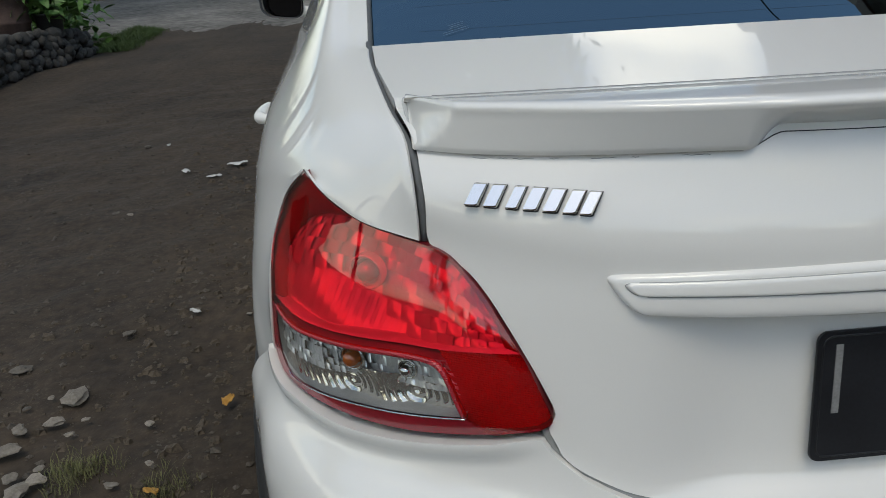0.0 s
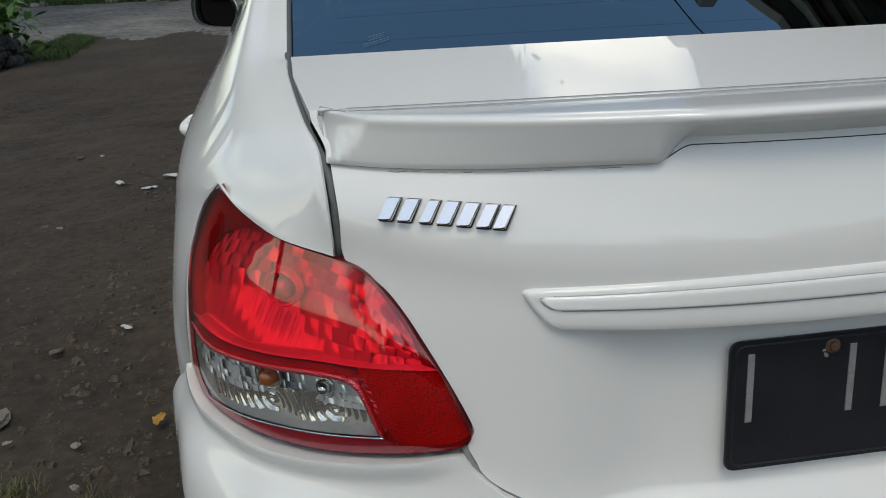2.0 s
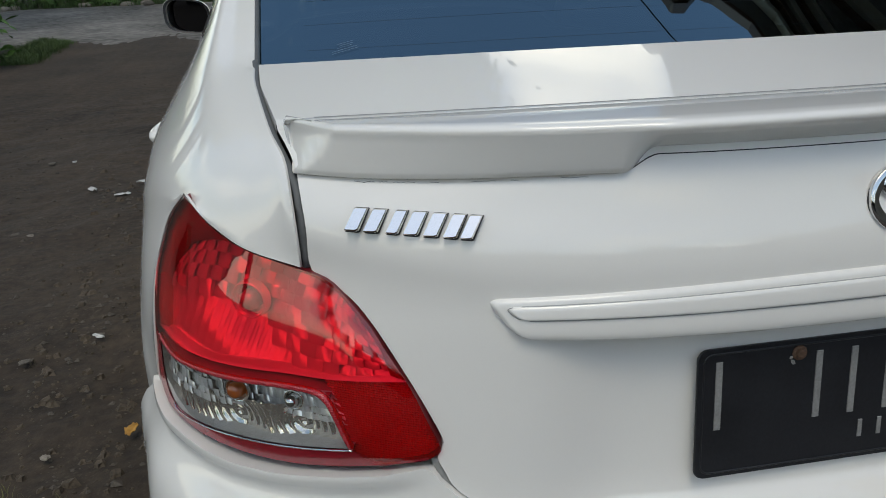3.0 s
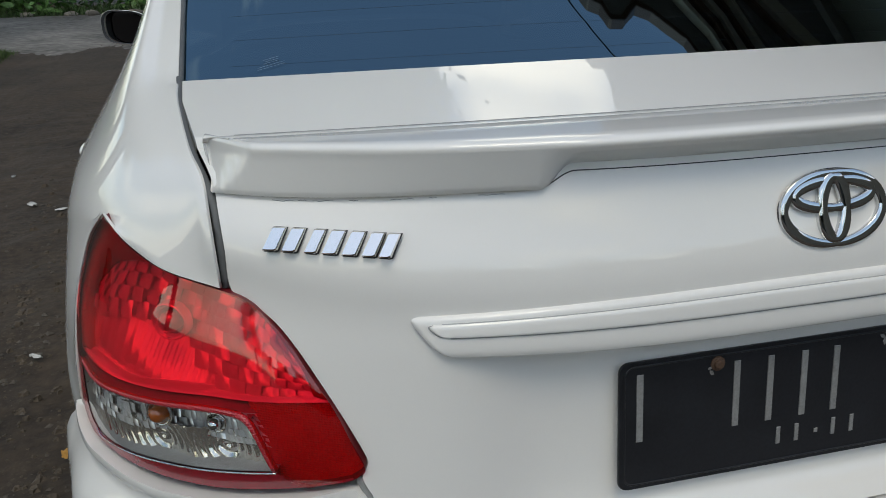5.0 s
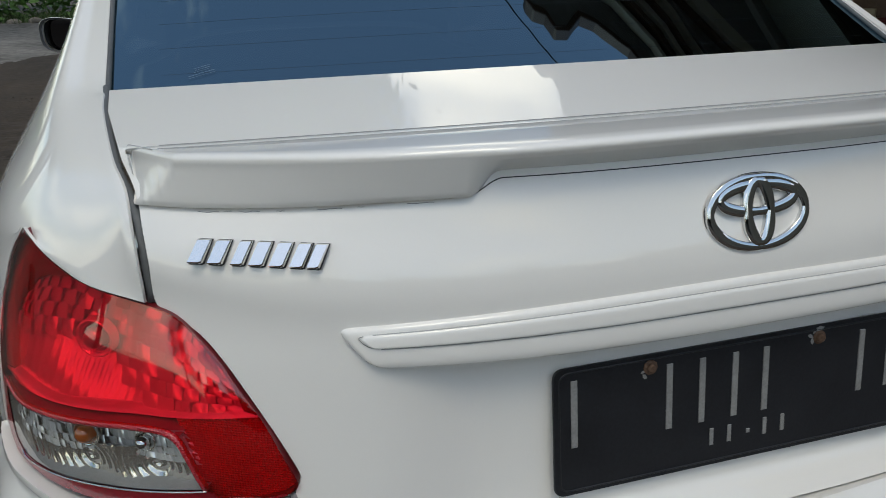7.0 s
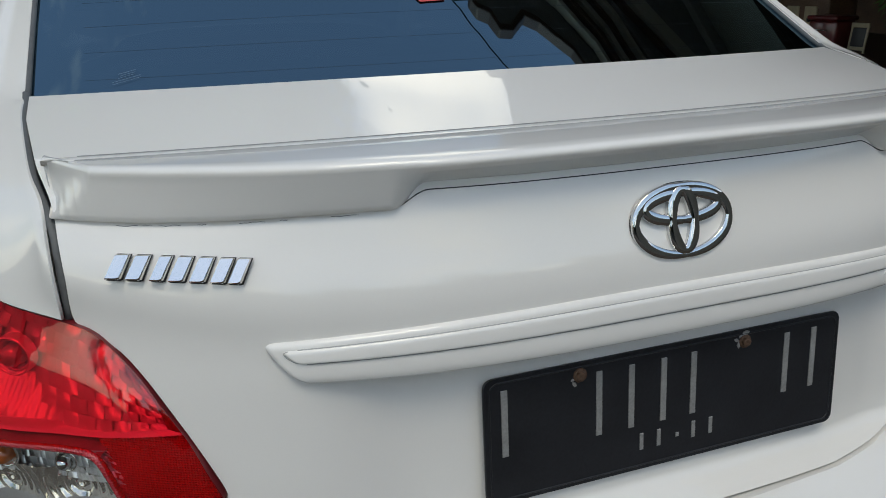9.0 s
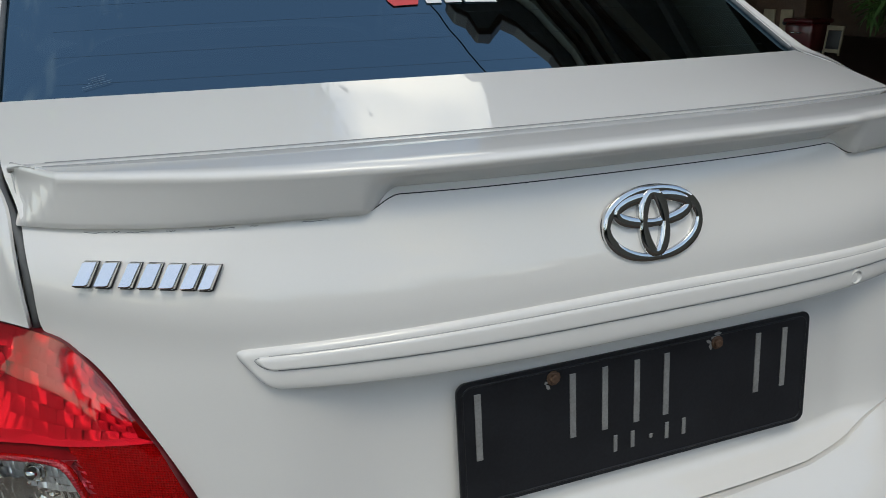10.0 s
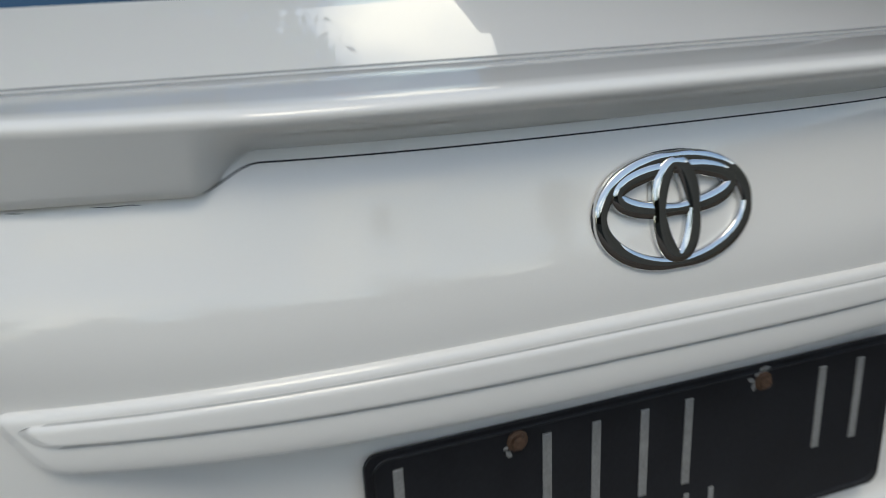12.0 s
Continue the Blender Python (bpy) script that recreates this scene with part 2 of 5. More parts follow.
def box(bm, size, at=(0, 0, 0), turn=None, bevel=0.0):
    m = Matrix.Translation(at) @ (turn or Matrix()) @ Matrix.Diagonal((*size, 1))
    r = bmesh.ops.create_cube(bm, size=1, matrix=m)
    if bevel:
        edges = list({e for v in r["verts"] for e in v.link_edges})
        bmesh.ops.bevel(bm, geom=edges, offset=bevel, segments=2, affect="EDGES", profile=0.5)
    return bm


def lathe(profile, steps=32, bm=None, m=Matrix()):
    """Spins (radius, height) pairs round z."""
    bm = bm or bmesh.new()
    rings = []
    for r, z in profile:
        rings.append([bm.verts.new(m @ Vector((r * math.cos(2 * math.pi * k / steps), r * math.sin(2 * math.pi * k / steps), z))) for k in range(steps)])
    for a, b in zip(rings, rings[1:]):
        for k in range(steps):
            j = (k + 1) % steps
            bm.faces.new((a[k], a[j], b[j], b[k]))
    return bm


def tube(path, radius, bm=None, steps=8, ends=True):
    """A round bar along a path; radius may be one number or one a point."""
    bm = bm or bmesh.new()
    path = [Vector(p) for p in path]
    rad = radius if hasattr(radius, "__len__") else [radius] * len(path)
    rings = []
    for i, p in enumerate(path):
        d = (path[min(i + 1, len(path) - 1)] - path[max(i - 1, 0)]).normalized()
        up = Vector((0, 0, 1)) if abs(d.z) < 0.9 else Vector((1, 0, 0))
        a = d.cross(up).normalized()
        b = d.cross(a)
        rings.append([bm.verts.new(p + (a * math.cos(2 * math.pi * k / steps) + b * math.sin(2 * math.pi * k / steps)) * rad[i]) for k in range(steps)])
    for r0, r1 in zip(rings, rings[1:]):
        for k in range(steps):
            j = (k + 1) % steps
            bm.faces.new((r0[k], r0[j], r1[j], r1[k]))
    if ends:
        bm.faces.new(rings[0][::-1])
        bm.faces.new(rings[-1])
    return bm


def smooth_line(points, n):
    """n points, evenly spaced, on a smooth curve through the given points."""
    p = np.array(points, float)
    q = np.vstack([2 * p[0] - p[1], p, 2 * p[-1] - p[-2]])
    out = []
    for i in range(len(p) - 1):
        a, b, c, d = q[i:i + 4]
        for t in np.linspace(0, 1, 12, endpoint=False):
            out.append(0.5 * (2 * b + (c - a) * t + (2 * a - 5 * b + 4 * c - d) * t * t + (3 * b - 3 * c + d - a) * t ** 3))
    out = np.array(out + [p[-1]])
    s = np.concatenate([[0], np.cumsum(np.linalg.norm(np.diff(out, axis=0), axis=1))])
    g = np.linspace(0, s[-1], n)
    return np.stack([np.interp(g, s, out[:, k]) for k in range(p.shape[1])], 1)


def coons(bottom, top, left, right):
    """A patch between four curves that meet at their ends."""
    n, m = len(left), len(bottom)
    u, v = np.linspace(0, 1, m)[None, :, None], np.linspace(0, 1, n)[:, None, None]
    ruled = (1 - v) * bottom[None] + v * top[None] + (1 - u) * left[:, None] + u * right[:, None]
    return ruled - ((1 - u) * (1 - v) * bottom[0] + u * (1 - v) * bottom[-1] + (1 - u) * v * top[0] + u * v * top[-1])


# ---- the car's outer form ----
def smax(a, b, k):
    h = np.clip(0.5 + 0.5 * (a - b) / k, 0, 1)
    return b + (a - b) * h + k * h * (1 - h)
def smin(a, b, k):
    return -smax(-a, -b, k)
def step(a):
    a = np.clip(a, 0, 1)
    return a * a * (3 - 2 * a)
def curve(v, at, value, blur):
    """A line through the given values, with its corners rounded."""
    return sum(np.interp(v + blur * k, at, value) for k in (-1, -0.6, -0.2, 0.2, 0.6, 1)) / 6
def rear_line(x, z):
    inset = 0.026 * step((0.375 - np.abs(x - 0.02)) / 0.125) * step((0.872 - z) / 0.02) * step((z - 0.650) / 0.035)
    # y of the rear face on the centre line, by height
    return inset + curve(z, (0.20, 0.45, 0.56, 0.615, 0.66, 0.70, 0.80, 0.86, 0.90, 0.94, 0.98, 1.00, 1.06, 1.5), (-0.06, -0.125, -0.122, -0.095, -0.043, -0.035, -0.030, -0.0285, -0.0255, -0.0185, -0.0095, -0.0045, 0.02, 0.25), 0.015)
def half_width(z):
    return curve(z, (0.15, 0.35, 0.60, 0.78, 0.90, 0.98, 1.5), (0.82, 0.862, 0.865, 0.842, 0.800, 0.760, 0.72), 0.02)
def taper(y):
    return curve(y, (0.0, 0.4, 0.8, 1.4), (0.902, 0.913, 0.958, 1.0), 0.2)
P, DEPTH = 2.75, 0.80
def lower(x, y, z):
    yb = rear_line(x, z)
    v = np.maximum(0, yb + DEPTH - y) / DEPTH
    w = np.maximum(0, y - 3.25) / 0.93
    side = ((np.abs(x) / (half_width(z) * taper(y))) ** P + v ** P + w ** 2.6) ** (1 / P) - 1
    deck = curve(y, (0.0, 0.10, 0.25, 0.45, 0.8, 2.6, 3.0, 3.6, 4.15), (1.030, 1.043, 1.061, 1.077, 1.09, 1.02, 0.99, 0.90, 0.72), 0.08)
    crown = 0.022 * step((0.46 - np.abs(x)) / 0.2) * step((0.2 - y) / 0.15)
    top = z - (deck + crown - 0.07 * (np.abs(x) / 0.6) ** 2.6)
    return smax(side * 0.62, top * 0.9, 0.05)
def cabin(x, y, z):
    lean = np.abs(x) - (0.655 - 0.36 * (z - 0.95) + 0.07 * np.clip(y - 0.4, 0, 1.2))
    glass = (-(y - 0.385 + 0.10 * x * x * -1) * 0.50 + (z - 1.072) * 0.866)
    roof = z - (1.465 - 0.10 * ((y - 1.75) / 1.0) ** 2 * 0.9 - 0.07 * x * x)
    screen = (y - 2.95) * 0.52 + (z - 1.0) * 0.85
    a = smax(lean * 0.93, glass, 0.035)
    a = smax(a, roof, 0.06)
    return smax(smax(a, screen, 0.05), 1.0 - z, 0.05)
def body(x, y, z):
    return smin(lower(x, y, z), cabin(x, y, z), 0.13)


def solve(f, a, b, level=0.0, steps=70):
    """Going from points a (outside) to points b (inside), where f first falls to level."""
    a, b = np.asarray(a, float), np.asarray(b, float)
    lo, hi, done = np.zeros(a.shape[:-1]), np.ones(a.shape[:-1]), np.zeros(a.shape[:-1], bool)
    at = lambda s: f(*np.moveaxis(a + (b - a) * s[..., None], -1, 0)) - level
    for s in np.linspace(0, 1, steps):
        now = (at(np.full(lo.shape, s)) < 0) & ~done
        hi = np.where(now, s, hi)
        lo = np.where(done | now, lo, s)
        done |= now
    for _ in range(22):
        mid = (lo + hi) / 2
        inside = at(mid) < 0
        hi, lo = np.where(inside, mid, hi), np.where(inside, lo, mid)
    return a + (b - a) * hi[..., None]


def on_rear(x, z, level=0.0):
    """Points of the rear face, seen from behind."""
    x, z = np.broadcast_arrays(np.asarray(x, float), np.asarray(z, float))
    a = np.stack([x, np.full(x.shape, -0.35), z], -1)
    return solve(body, a, a + (0, 1.3, 0), level, 110)


def on_side(y, z, sign=-1, level=0.0):
    y, z = np.broadcast_arrays(np.asarray(y, float), np.asarray(z, float))
    a = np.stack([np.full(y.shape, sign * 1.1), y, z], -1)
    return solve(body, a, a * (0, 1, 1), level)


def on_top(x, y, level=0.0, f=None):
    x, y = np.broadcast_arrays(np.asarray(x, float), np.asarray(y, float))
    a = np.stack([x, y, np.full(x.shape, 1.7)], -1)
    return solve(f or body, a, a - (0, 0, 1.4), level, 140)


HEART = np.array((-0.12, 0.85, 0.78))


def on_body(p, level=0.0, sign=-1):
    """Points moved on to the body along the way from a point inside it."""
    c = HEART * (-sign, 1, 1)
    return solve(body, c + (np.asarray(p) - c) * 1.5, c + (np.asarray(p) - c) * 0.5, level, 90)


def mirrored(p, sign):
    return p * (-sign, 1, 1)


def panel(name, pts, mat, parent, sign=-1, depth=0.014, label="", heart=None):
    """A body panel with its edges turned in."""
    bm = sheet(pts, flip=False)
    loop = border(pts)
    c = (HEART * (-sign, 1, 1)) if heart is None else np.array(heart)
    d = c - loop
    rim(bm, loop, d / np.linalg.norm(d, axis=1)[:, None], depth)
    bmesh.ops.recalc_face_normals(bm, faces=bm.faces)
    return part(name, bm, mat, parent, label)


# ---- car ----
car = tagged(empty("car"), "white four-door sedan with a boot spoiler, parked on bare soil", "car")

# boot lid: rear face and deck
EDGE_Z = (0.660, 0.664, 0.670, 0.678, 0.688, 0.698, 0.709, 0.720, 0.736, 0.748, 0.758, 0.793, 0.829, 0.860, 0.882, 0.896, 0.906, 0.945, 0.974, 0.991, 1.005, 1.020)
EDGE_X = (0.200, 0.270, 0.310, 0.345, 0.372, 0.392, 0.404, 0.409, 0.416, 0.411, 0.411, 0.427, 0.446, 0.464, 0.481, 0.500, 0.516, 0.517, 0.5195, 0.5215, 0.5275, 0.5385)
zs = np.unique(np.concatenate([np.linspace(0.660, 0.70, 34), np.linspace(0.70, 0.72, 9), np.linspace(0.72, 1.018, 56), np.linspace(0.85, 0.876, 9)]))
edge = smooth_line(list(zip(EDGE_X, EDGE_Z)), 300)
half = np.interp(zs, edge[:, 1], edge[:, 0])
us = np.linspace(-1, 1, 141)
face = on_rear(us[None] * half[:, None], zs[:, None] + 0 * us[None])
boot = part("boot_lid", sheet(face), PAINT, car, "glossy white boot lid")
loop = border(face)
bm = bmesh.new()
rim(bm, loop, np.tile((0, 1.0, 0), (len(loop), 1)), 0.02)
part("boot_edge", bm, PAINT, boot)


def glass_foot(x):
    return 0.270 + 0.42 * x * x


def deck_z(x, y):
    """Height of the boot's upper deck."""
    foot = 0.096 + 0.40 * x * x
    return 1.042 - 0.052 * x * x + (y - foot) * (0.0352 + 0.010 * x * x) / (0.174 + 0.02 * x * x)


def deck_half(y):
    return np.interp(y, (0.09, 0.104, 0.158, 0.215, 0.33, 0.40), (0.5135, 0.5165, 0.5255, 0.5385, 0.556, 0.559))


us = np.linspace(-1, 1, 81)
vs = np.linspace(0, 1, 26)
xd = us * 0.5605
front_y, back_y = glass_foot(xd), np.maximum(0.085 + 0.36 * xd * xd, on_rear(us * half[-1], 0 * us + zs[-1])[:, 1] + 0.003)
yy = back_y[None] + (front_y - back_y)[None] * vs[:, None]
xx = us[None] * deck_half(yy)
deck = np.stack([xx, yy, deck_z(xx, yy)], -1)
deck = np.concatenate([on_rear(us * half[-1], 0 * us + zs[-1])[None], deck])
bm = sheet(deck)
loop = np.concatenate([deck[1:, 0], deck[-1, 1:], deck[-2:0:-1, -1]])
rim(bm, loop, np.tile((0, 0, -1.0), (len(loop), 1)), 0.015, closed=False)
bmesh.ops.recalc_face_normals(bm, faces=bm.faces)
part("boot_deck", bm, PAINT, boot, "white upper deck of the boot")

# seal that shows in the gap round the boot
for s in (-1, 1):
    p = [(0.5630, 0.410, 1.066), (0.5620, 0.390, 1.058), (0.5605, 0.340, 1.0455), (0.5435, 0.215, 1.0145), (0.530, 0.158, 0.994), (0.5225, 0.128, 0.974), (0.5205, 0.112, 0.945), (0.5195, 0.110, 0.905)]
    part("gap_seal", tube(smooth_line([(s * a, b + 0.004, c) for a, b, c in p], 40), 0.0045), SEAL, car)
    p = on_rear(np.array((0.416, 0.411, 0.402, 0.386, 0.362, 0.330, 0.29)) * s, np.array((0.733, 0.714, 0.700, 0.688, 0.678, 0.669, 0.662))) + (0, 0.008 if s < 0 else 0.022, 0)
    part("gap_seal", tube(smooth_line(p, 24), 0.0060), LIGHT_SEAL, car)

# rear window
def on_glass(x, y):
    return np.stack(np.broadcast_arrays(x, y, 1.0700 - 0.042 * x * x + 0.50 * (y - glass_foot(x)) + 0.09 * np.maximum(0, y - glass_foot(x)) ** 2), -1)


us, vs = np.linspace(-1, 1, 41), np.linspace(0, 1, 24)
wide = 0.5595 - 0.022 * vs ** 2
xg = us[None] * wide[:, None]
pane = on_glass(xg, glass_foot(xg) - 0.006 + 0.70 * vs[:, None])
window = part("rear_window", sheet(pane), GLASS, car, "dark tinted rear window")
for k in range(12):
    v = 0.05 + 0.075 * k
    x = np.linspace(-0.50, 0.50, 30)
    part("heating_wire", tube(on_glass(x, glass_foot(x) + 0.70 * v) + (0, -0.0001, 0.0001), 0.00009, steps=4), HEATER, window)

# quarter panels with the rear pillars
INNER = ([(0.515, 0.97, 1.41), (0.530, 0.78, 1.31), (0.545, 0.58, 1.205), (0.5645, 0.402, 1.065)],
         [(0.5645, 0.402, 1.065), (0.5625, 0.340, 1.050), (0.546, 0.215, 1.019), (0.533, 0.158, 1.0), (0.529, 0.123, 0.974), (0.527, 0.106, 0.945), (0.5255, 0.104, 0.908)],
         [(0.5255, 0.104, 0.908), (0.576, 0.156, 0.912), (0.605, 0.194, 0.921), (0.627, 0.226, 0.933), (0.643, 0.248, 0.951)],
         [(0.643, 0.248, 0.951), (0.6745, 0.316, 0.909), (0.6955, 0.340, 0.863), (0.7075, 0.340, 0.824), (0.7135, 0.317, 0.765), (0.7155, 0.307, 0.716)],
         [(0.7155, 0.307, 0.716), (0.711, 0.318, 0.66), (0.709, 0.325, 0.60)])
COUNT = (22, 26, 22, 30, 12)
INNER[0][:] = [tuple(on_glass(np.array(x), np.array(y)) + (0, 0, 0.007)) for x, y in ((0.543, 0.97), (0.556, 0.78), (0.562, 0.58), (0.5645, 0.402))]
inner = np.concatenate([smooth_line(p, n)[(1 if k else 0):] for k, (p, n) in enumerate(zip(INNER, COUNT))])
# from the inner edge over a first and a second swell to the outer edge, by stations along it
WING = ((0, (0.575, 1.00, 1.357), (0.600, 1.06, 1.315), (0.620, 1.13, 1.28)),
        (7, (0.592, 0.85, 1.265), (0.628, 0.95, 1.205), (0.665, 1.12, 1.14)),
        (14, (0.608, 0.65, 1.162), (0.658, 0.80, 1.085), (0.700, 1.11, 1.07)),
        (21, (0.632, 0.47, 1.062), (0.706, 0.68, 1.000), (0.735, 1.10, 1.00)),
        (34, (0.617, 0.272, 1.012), (0.726, 0.57, 0.952), (0.750, 1.09, 0.97)),
        (42, (0.630, 0.240, 0.990), (0.733, 0.54, 0.928), (0.768, 1.08, 0.94)),
        (46, (0.638, 0.240, 0.979), (0.738, 0.52, 0.904), (0.780, 1.07, 0.91)),
        (56, (0.645, 0.252, 0.967), (0.743, 0.51, 0.887), (0.790, 1.06, 0.88)),
        (62, (0.653, 0.272, 0.960), (0.744, 0.505, 0.880), (0.791, 1.06, 0.87)),
        (67, (0.665, 0.304, 0.952), (0.745, 0.50, 0.872), (0.792, 1.05, 0.85)),
        (72, (0.688, 0.366, 0.922), (0.750, 0.50, 0.855), (0.797, 1.03, 0.80)),
        (78, (0.722, 0.412, 0.850), (0.757, 0.50, 0.825), (0.810, 1.00, 0.71)),
        (89, (0.738, 0.391, 0.770), (0.768, 0.50, 0.750), (0.802, 0.75, 0.65)),
        (96, (0.741, 0.372, 0.690), (0.770, 0.455, 0.640), (0.784, 0.50, 0.56)),
        (107, (0.722, 0.37, 0.61), (0.745, 0.44, 0.57), (0.765, 0.50, 0.50)))


def stations(k):
    """One of the swells for every column, rounded along the way."""
    i = np.arange(len(inner), dtype=float)
    at = [w[0] for w in WING]
    return np.stack([curve(i, at, [w[k][c] for w in WING], 3.5) for c in range(3)], 1)


for s in (-1, 1):
    first = stations(1)
    half_way = (inner + first) / 2
    share = step((np.arange(len(inner)) - 44) / 10)[:, None] * step((100 - np.arange(len(inner))) / 8)[:, None]
    half_way += share * 0.6 * (on_body(half_way, 0.003, 1) - half_way)
    cols = np.stack([inner, half_way, first, stations(2), stations(3)], 1)
    denser = np.rint(np.linspace(0, 1, 44) ** 1.8 * 219).astype(int)
    denser = np.maximum(denser, np.arange(44))
    pts = np.stack([smooth_line(c, 220)[denser] for c in cols], 1)
    i, j = np.arange(44)[:, None, None], np.arange(pts.shape[1])[None, :, None]
    first_calm = 0.5 * np.clip((i - 2) / 9, 0, 1) * step((27 - i) / 10) * step((j - 26) / 16) * step((103 - j) / 8)
    last_calm = 0.5 * np.clip((i - 3) / 8, 0, 1) * step((32 - i) / 12) * step((j - 18) / 16) * step((103 - j) / 8)
    for calm in [first_calm] * 110 + [last_calm] * 40:
        pts[1:-1, 1:-1] += calm[1:-1, 1:-1] * ((pts[1:-1, 2:] + pts[1:-1, :-2] + pts[2:, 1:-1] + pts[:-2, 1:-1]) / 4 - pts[1:-1, 1:-1])
    panel("quarter_panel", mirrored(pts, -s), PAINT, car, s, 0.004, "white rear wing and pillar")

# seal between the pillars and the rear window
for s in (-1, 1):
    p = [on_glass(np.array(x - 0.003), np.array(y)) + (0, 0, 0.003) for x, y in ((0.5645, 0.400), (0.5635, 0.50), (0.562, 0.58), (0.556, 0.78), (0.543, 0.97))]
    part("window_seal", tube(smooth_line([q * (s, 1, 1) for q in p], 40), 0.0035), SEAL, car)

# rear bumper
def round_rear(phi, z, level=0.0):
    phi, z = np.broadcast_arrays(phi, z)
    c = np.stack([0 * z, 0 * z + 0.8, z], -1)
    d = np.stack([np.sin(phi), -np.cos(phi), 0 * z], -1)
    return solve(lower, c + d * 1.25, c + d * 0.3, level)


TOP_A = (0, 13.4, 17.8, 20.4, 22.7, 24.5, 26.0, 27.0, 27.9, 28.6, 30.7, 34.5, 38.9, 42.9, 46, 51.7, 54, 56, 62, 67, 72)
TOP_Z = (0.653, 0.654, 0.658, 0.664, 0.672, 0.682, 0.692, 0.703, 0.714, 0.729, 0.722, 0.709, 0.696, 0.687, 0.684, 0.684, 0.692, 0.708, 0.645, 0.560, 0.45)
phi = np.radians(np.linspace(-72, 72, 289))
top = np.interp(np.abs(np.degrees(phi)), TOP_A, TOP_Z)
# the seam stays narrow along the boot lid's lower edge
for _ in range(2):
    reach = round_rear(phi, top)[:, 0]
    top = np.where((phi > 0) & (reach < 0.405), np.interp(reach, EDGE_X[:8], EDGE_Z[:8]) - 0.003, top)
v = np.concatenate([np.linspace(0, 0.8, 22, endpoint=False), np.linspace(0.8, 1, 14)])[:, None]
zz = 0.22 + (top - 0.22)[None] * v
lip = 0.006 - 0.006 * step(phi / 0.2)[None] * step((0.55 - phi) / 0.1)[None] - 0.011 * step((np.abs(np.degrees(phi)) - 52) / 8)[None] + 0.010 * step((np.abs(np.degrees(phi)) - 28) / 4)[None] * step((v - 0.955) / 0.03) * step((58 - np.abs(np.degrees(phi))) / 3)[None]
pts = round_rear(phi[None] + 0 * zz, zz, 0.0)
away = pts - (0, 0.8, 0)
away[..., 2] = 0
pts = pts + away / np.linalg.norm(away, axis=-1)[..., None] * lip[..., None]
panel("rear_bumper", pts, PAINT, car, -1, 0.03, "smooth white rear bumper", heart=(0, 0.9, 0.5))

# tail lamps
TIP, SPLIT_L, SPLIT_R, FOOT = (0.642, 0.948), (0.7105, 0.772), (0.4375, 0.808), (0.413, 0.749)
TOP_EDGE = [TIP, (0.627, 0.930), (0.605, 0.918), (0.576, 0.910), (0.548, 0.907), (0.521, 0.904), (0.501, 0.898), (0.484, 0.882), (0.467, 0.860), (0.456, 0.840), SPLIT_R]
OUT_EDGE = [SPLIT_L, (0.707, 0.824), (0.695, 0.861), (0.673, 0.907), TIP]
SPLIT = [SPLIT_L, (0.682, 0.768), (0.645, 0.774), (0.605, 0.783), (0.556, 0.7935), (0.523, 0.797), (0.504, 0.799), SPLIT_R]
CLEAR_TOP = [(0.703, 0.766), (0.682, 0.765), (0.645, 0.771), (0.605, 0.780), (0.556, 0.7905), (0.523, 0.793), (0.510, 0.787)]
CLEAR_FOOT = [(0.690, 0.700), (0.684, 0.695), (0.646, 0.702), (0.599, 0.714), (0.539, 0.727), (0.492, 0.737)]
CLEAR_OUT = [(0.690, 0.700), (0.701, 0.722), (0.703, 0.766)]
CLEAR_IN = [(0.492, 0.737), (0.497, 0.752), (0.503, 0.772), (0.510, 0.787)]
LOW_EDGE = [(0.712, 0.716), (0.703, 0.694), (0.690, 0.689), (0.646, 0.690), (0.563, 0.702), (0.506, 0.714), (0.453, 0.727), (0.424, 0.736), FOOT]


def lamp_line(p, n, s):
    q = smooth_line(p, n)
    return np.stack([q[:, 0] * s, q[:, 1]], 1)


def swell(flat):
    """How far the lenses bulge over the lamp's outline."""
    x = np.abs(flat[..., 0])
    up = np.array(TOP_EDGE[::-1] + [(0.673, 0.907), (0.695, 0.861), (0.707, 0.824), (0.712, 0.772)])
    down = np.array(LOW_EDGE[::-1])
    hi = np.interp(x, up[:, 0], up[:, 1])
    lo = np.interp(x, down[:, 0], down[:, 1])
    u = np.clip((flat[..., 1] - lo) / np.maximum(hi - lo, 0.02), 0, 1)
    return 0.0125 * 4 * u * (1 - u) * np.clip((hi - lo) / 0.16, 0, 1) ** 1.5 * step((0.712 - x) / 0.05)


def lamp_sheet(flat, level, s, dive=0.0):
    pts = on_rear(flat[..., 0], flat[..., 1], level)
    if level > 0:
        pts = pts + swell(flat)[..., None] * np.array((s * 0.30, -0.95, 0))
    if dive:
        pts = pts + np.array((-s * 0.45, 0.9, 0)) * dive
    return pts


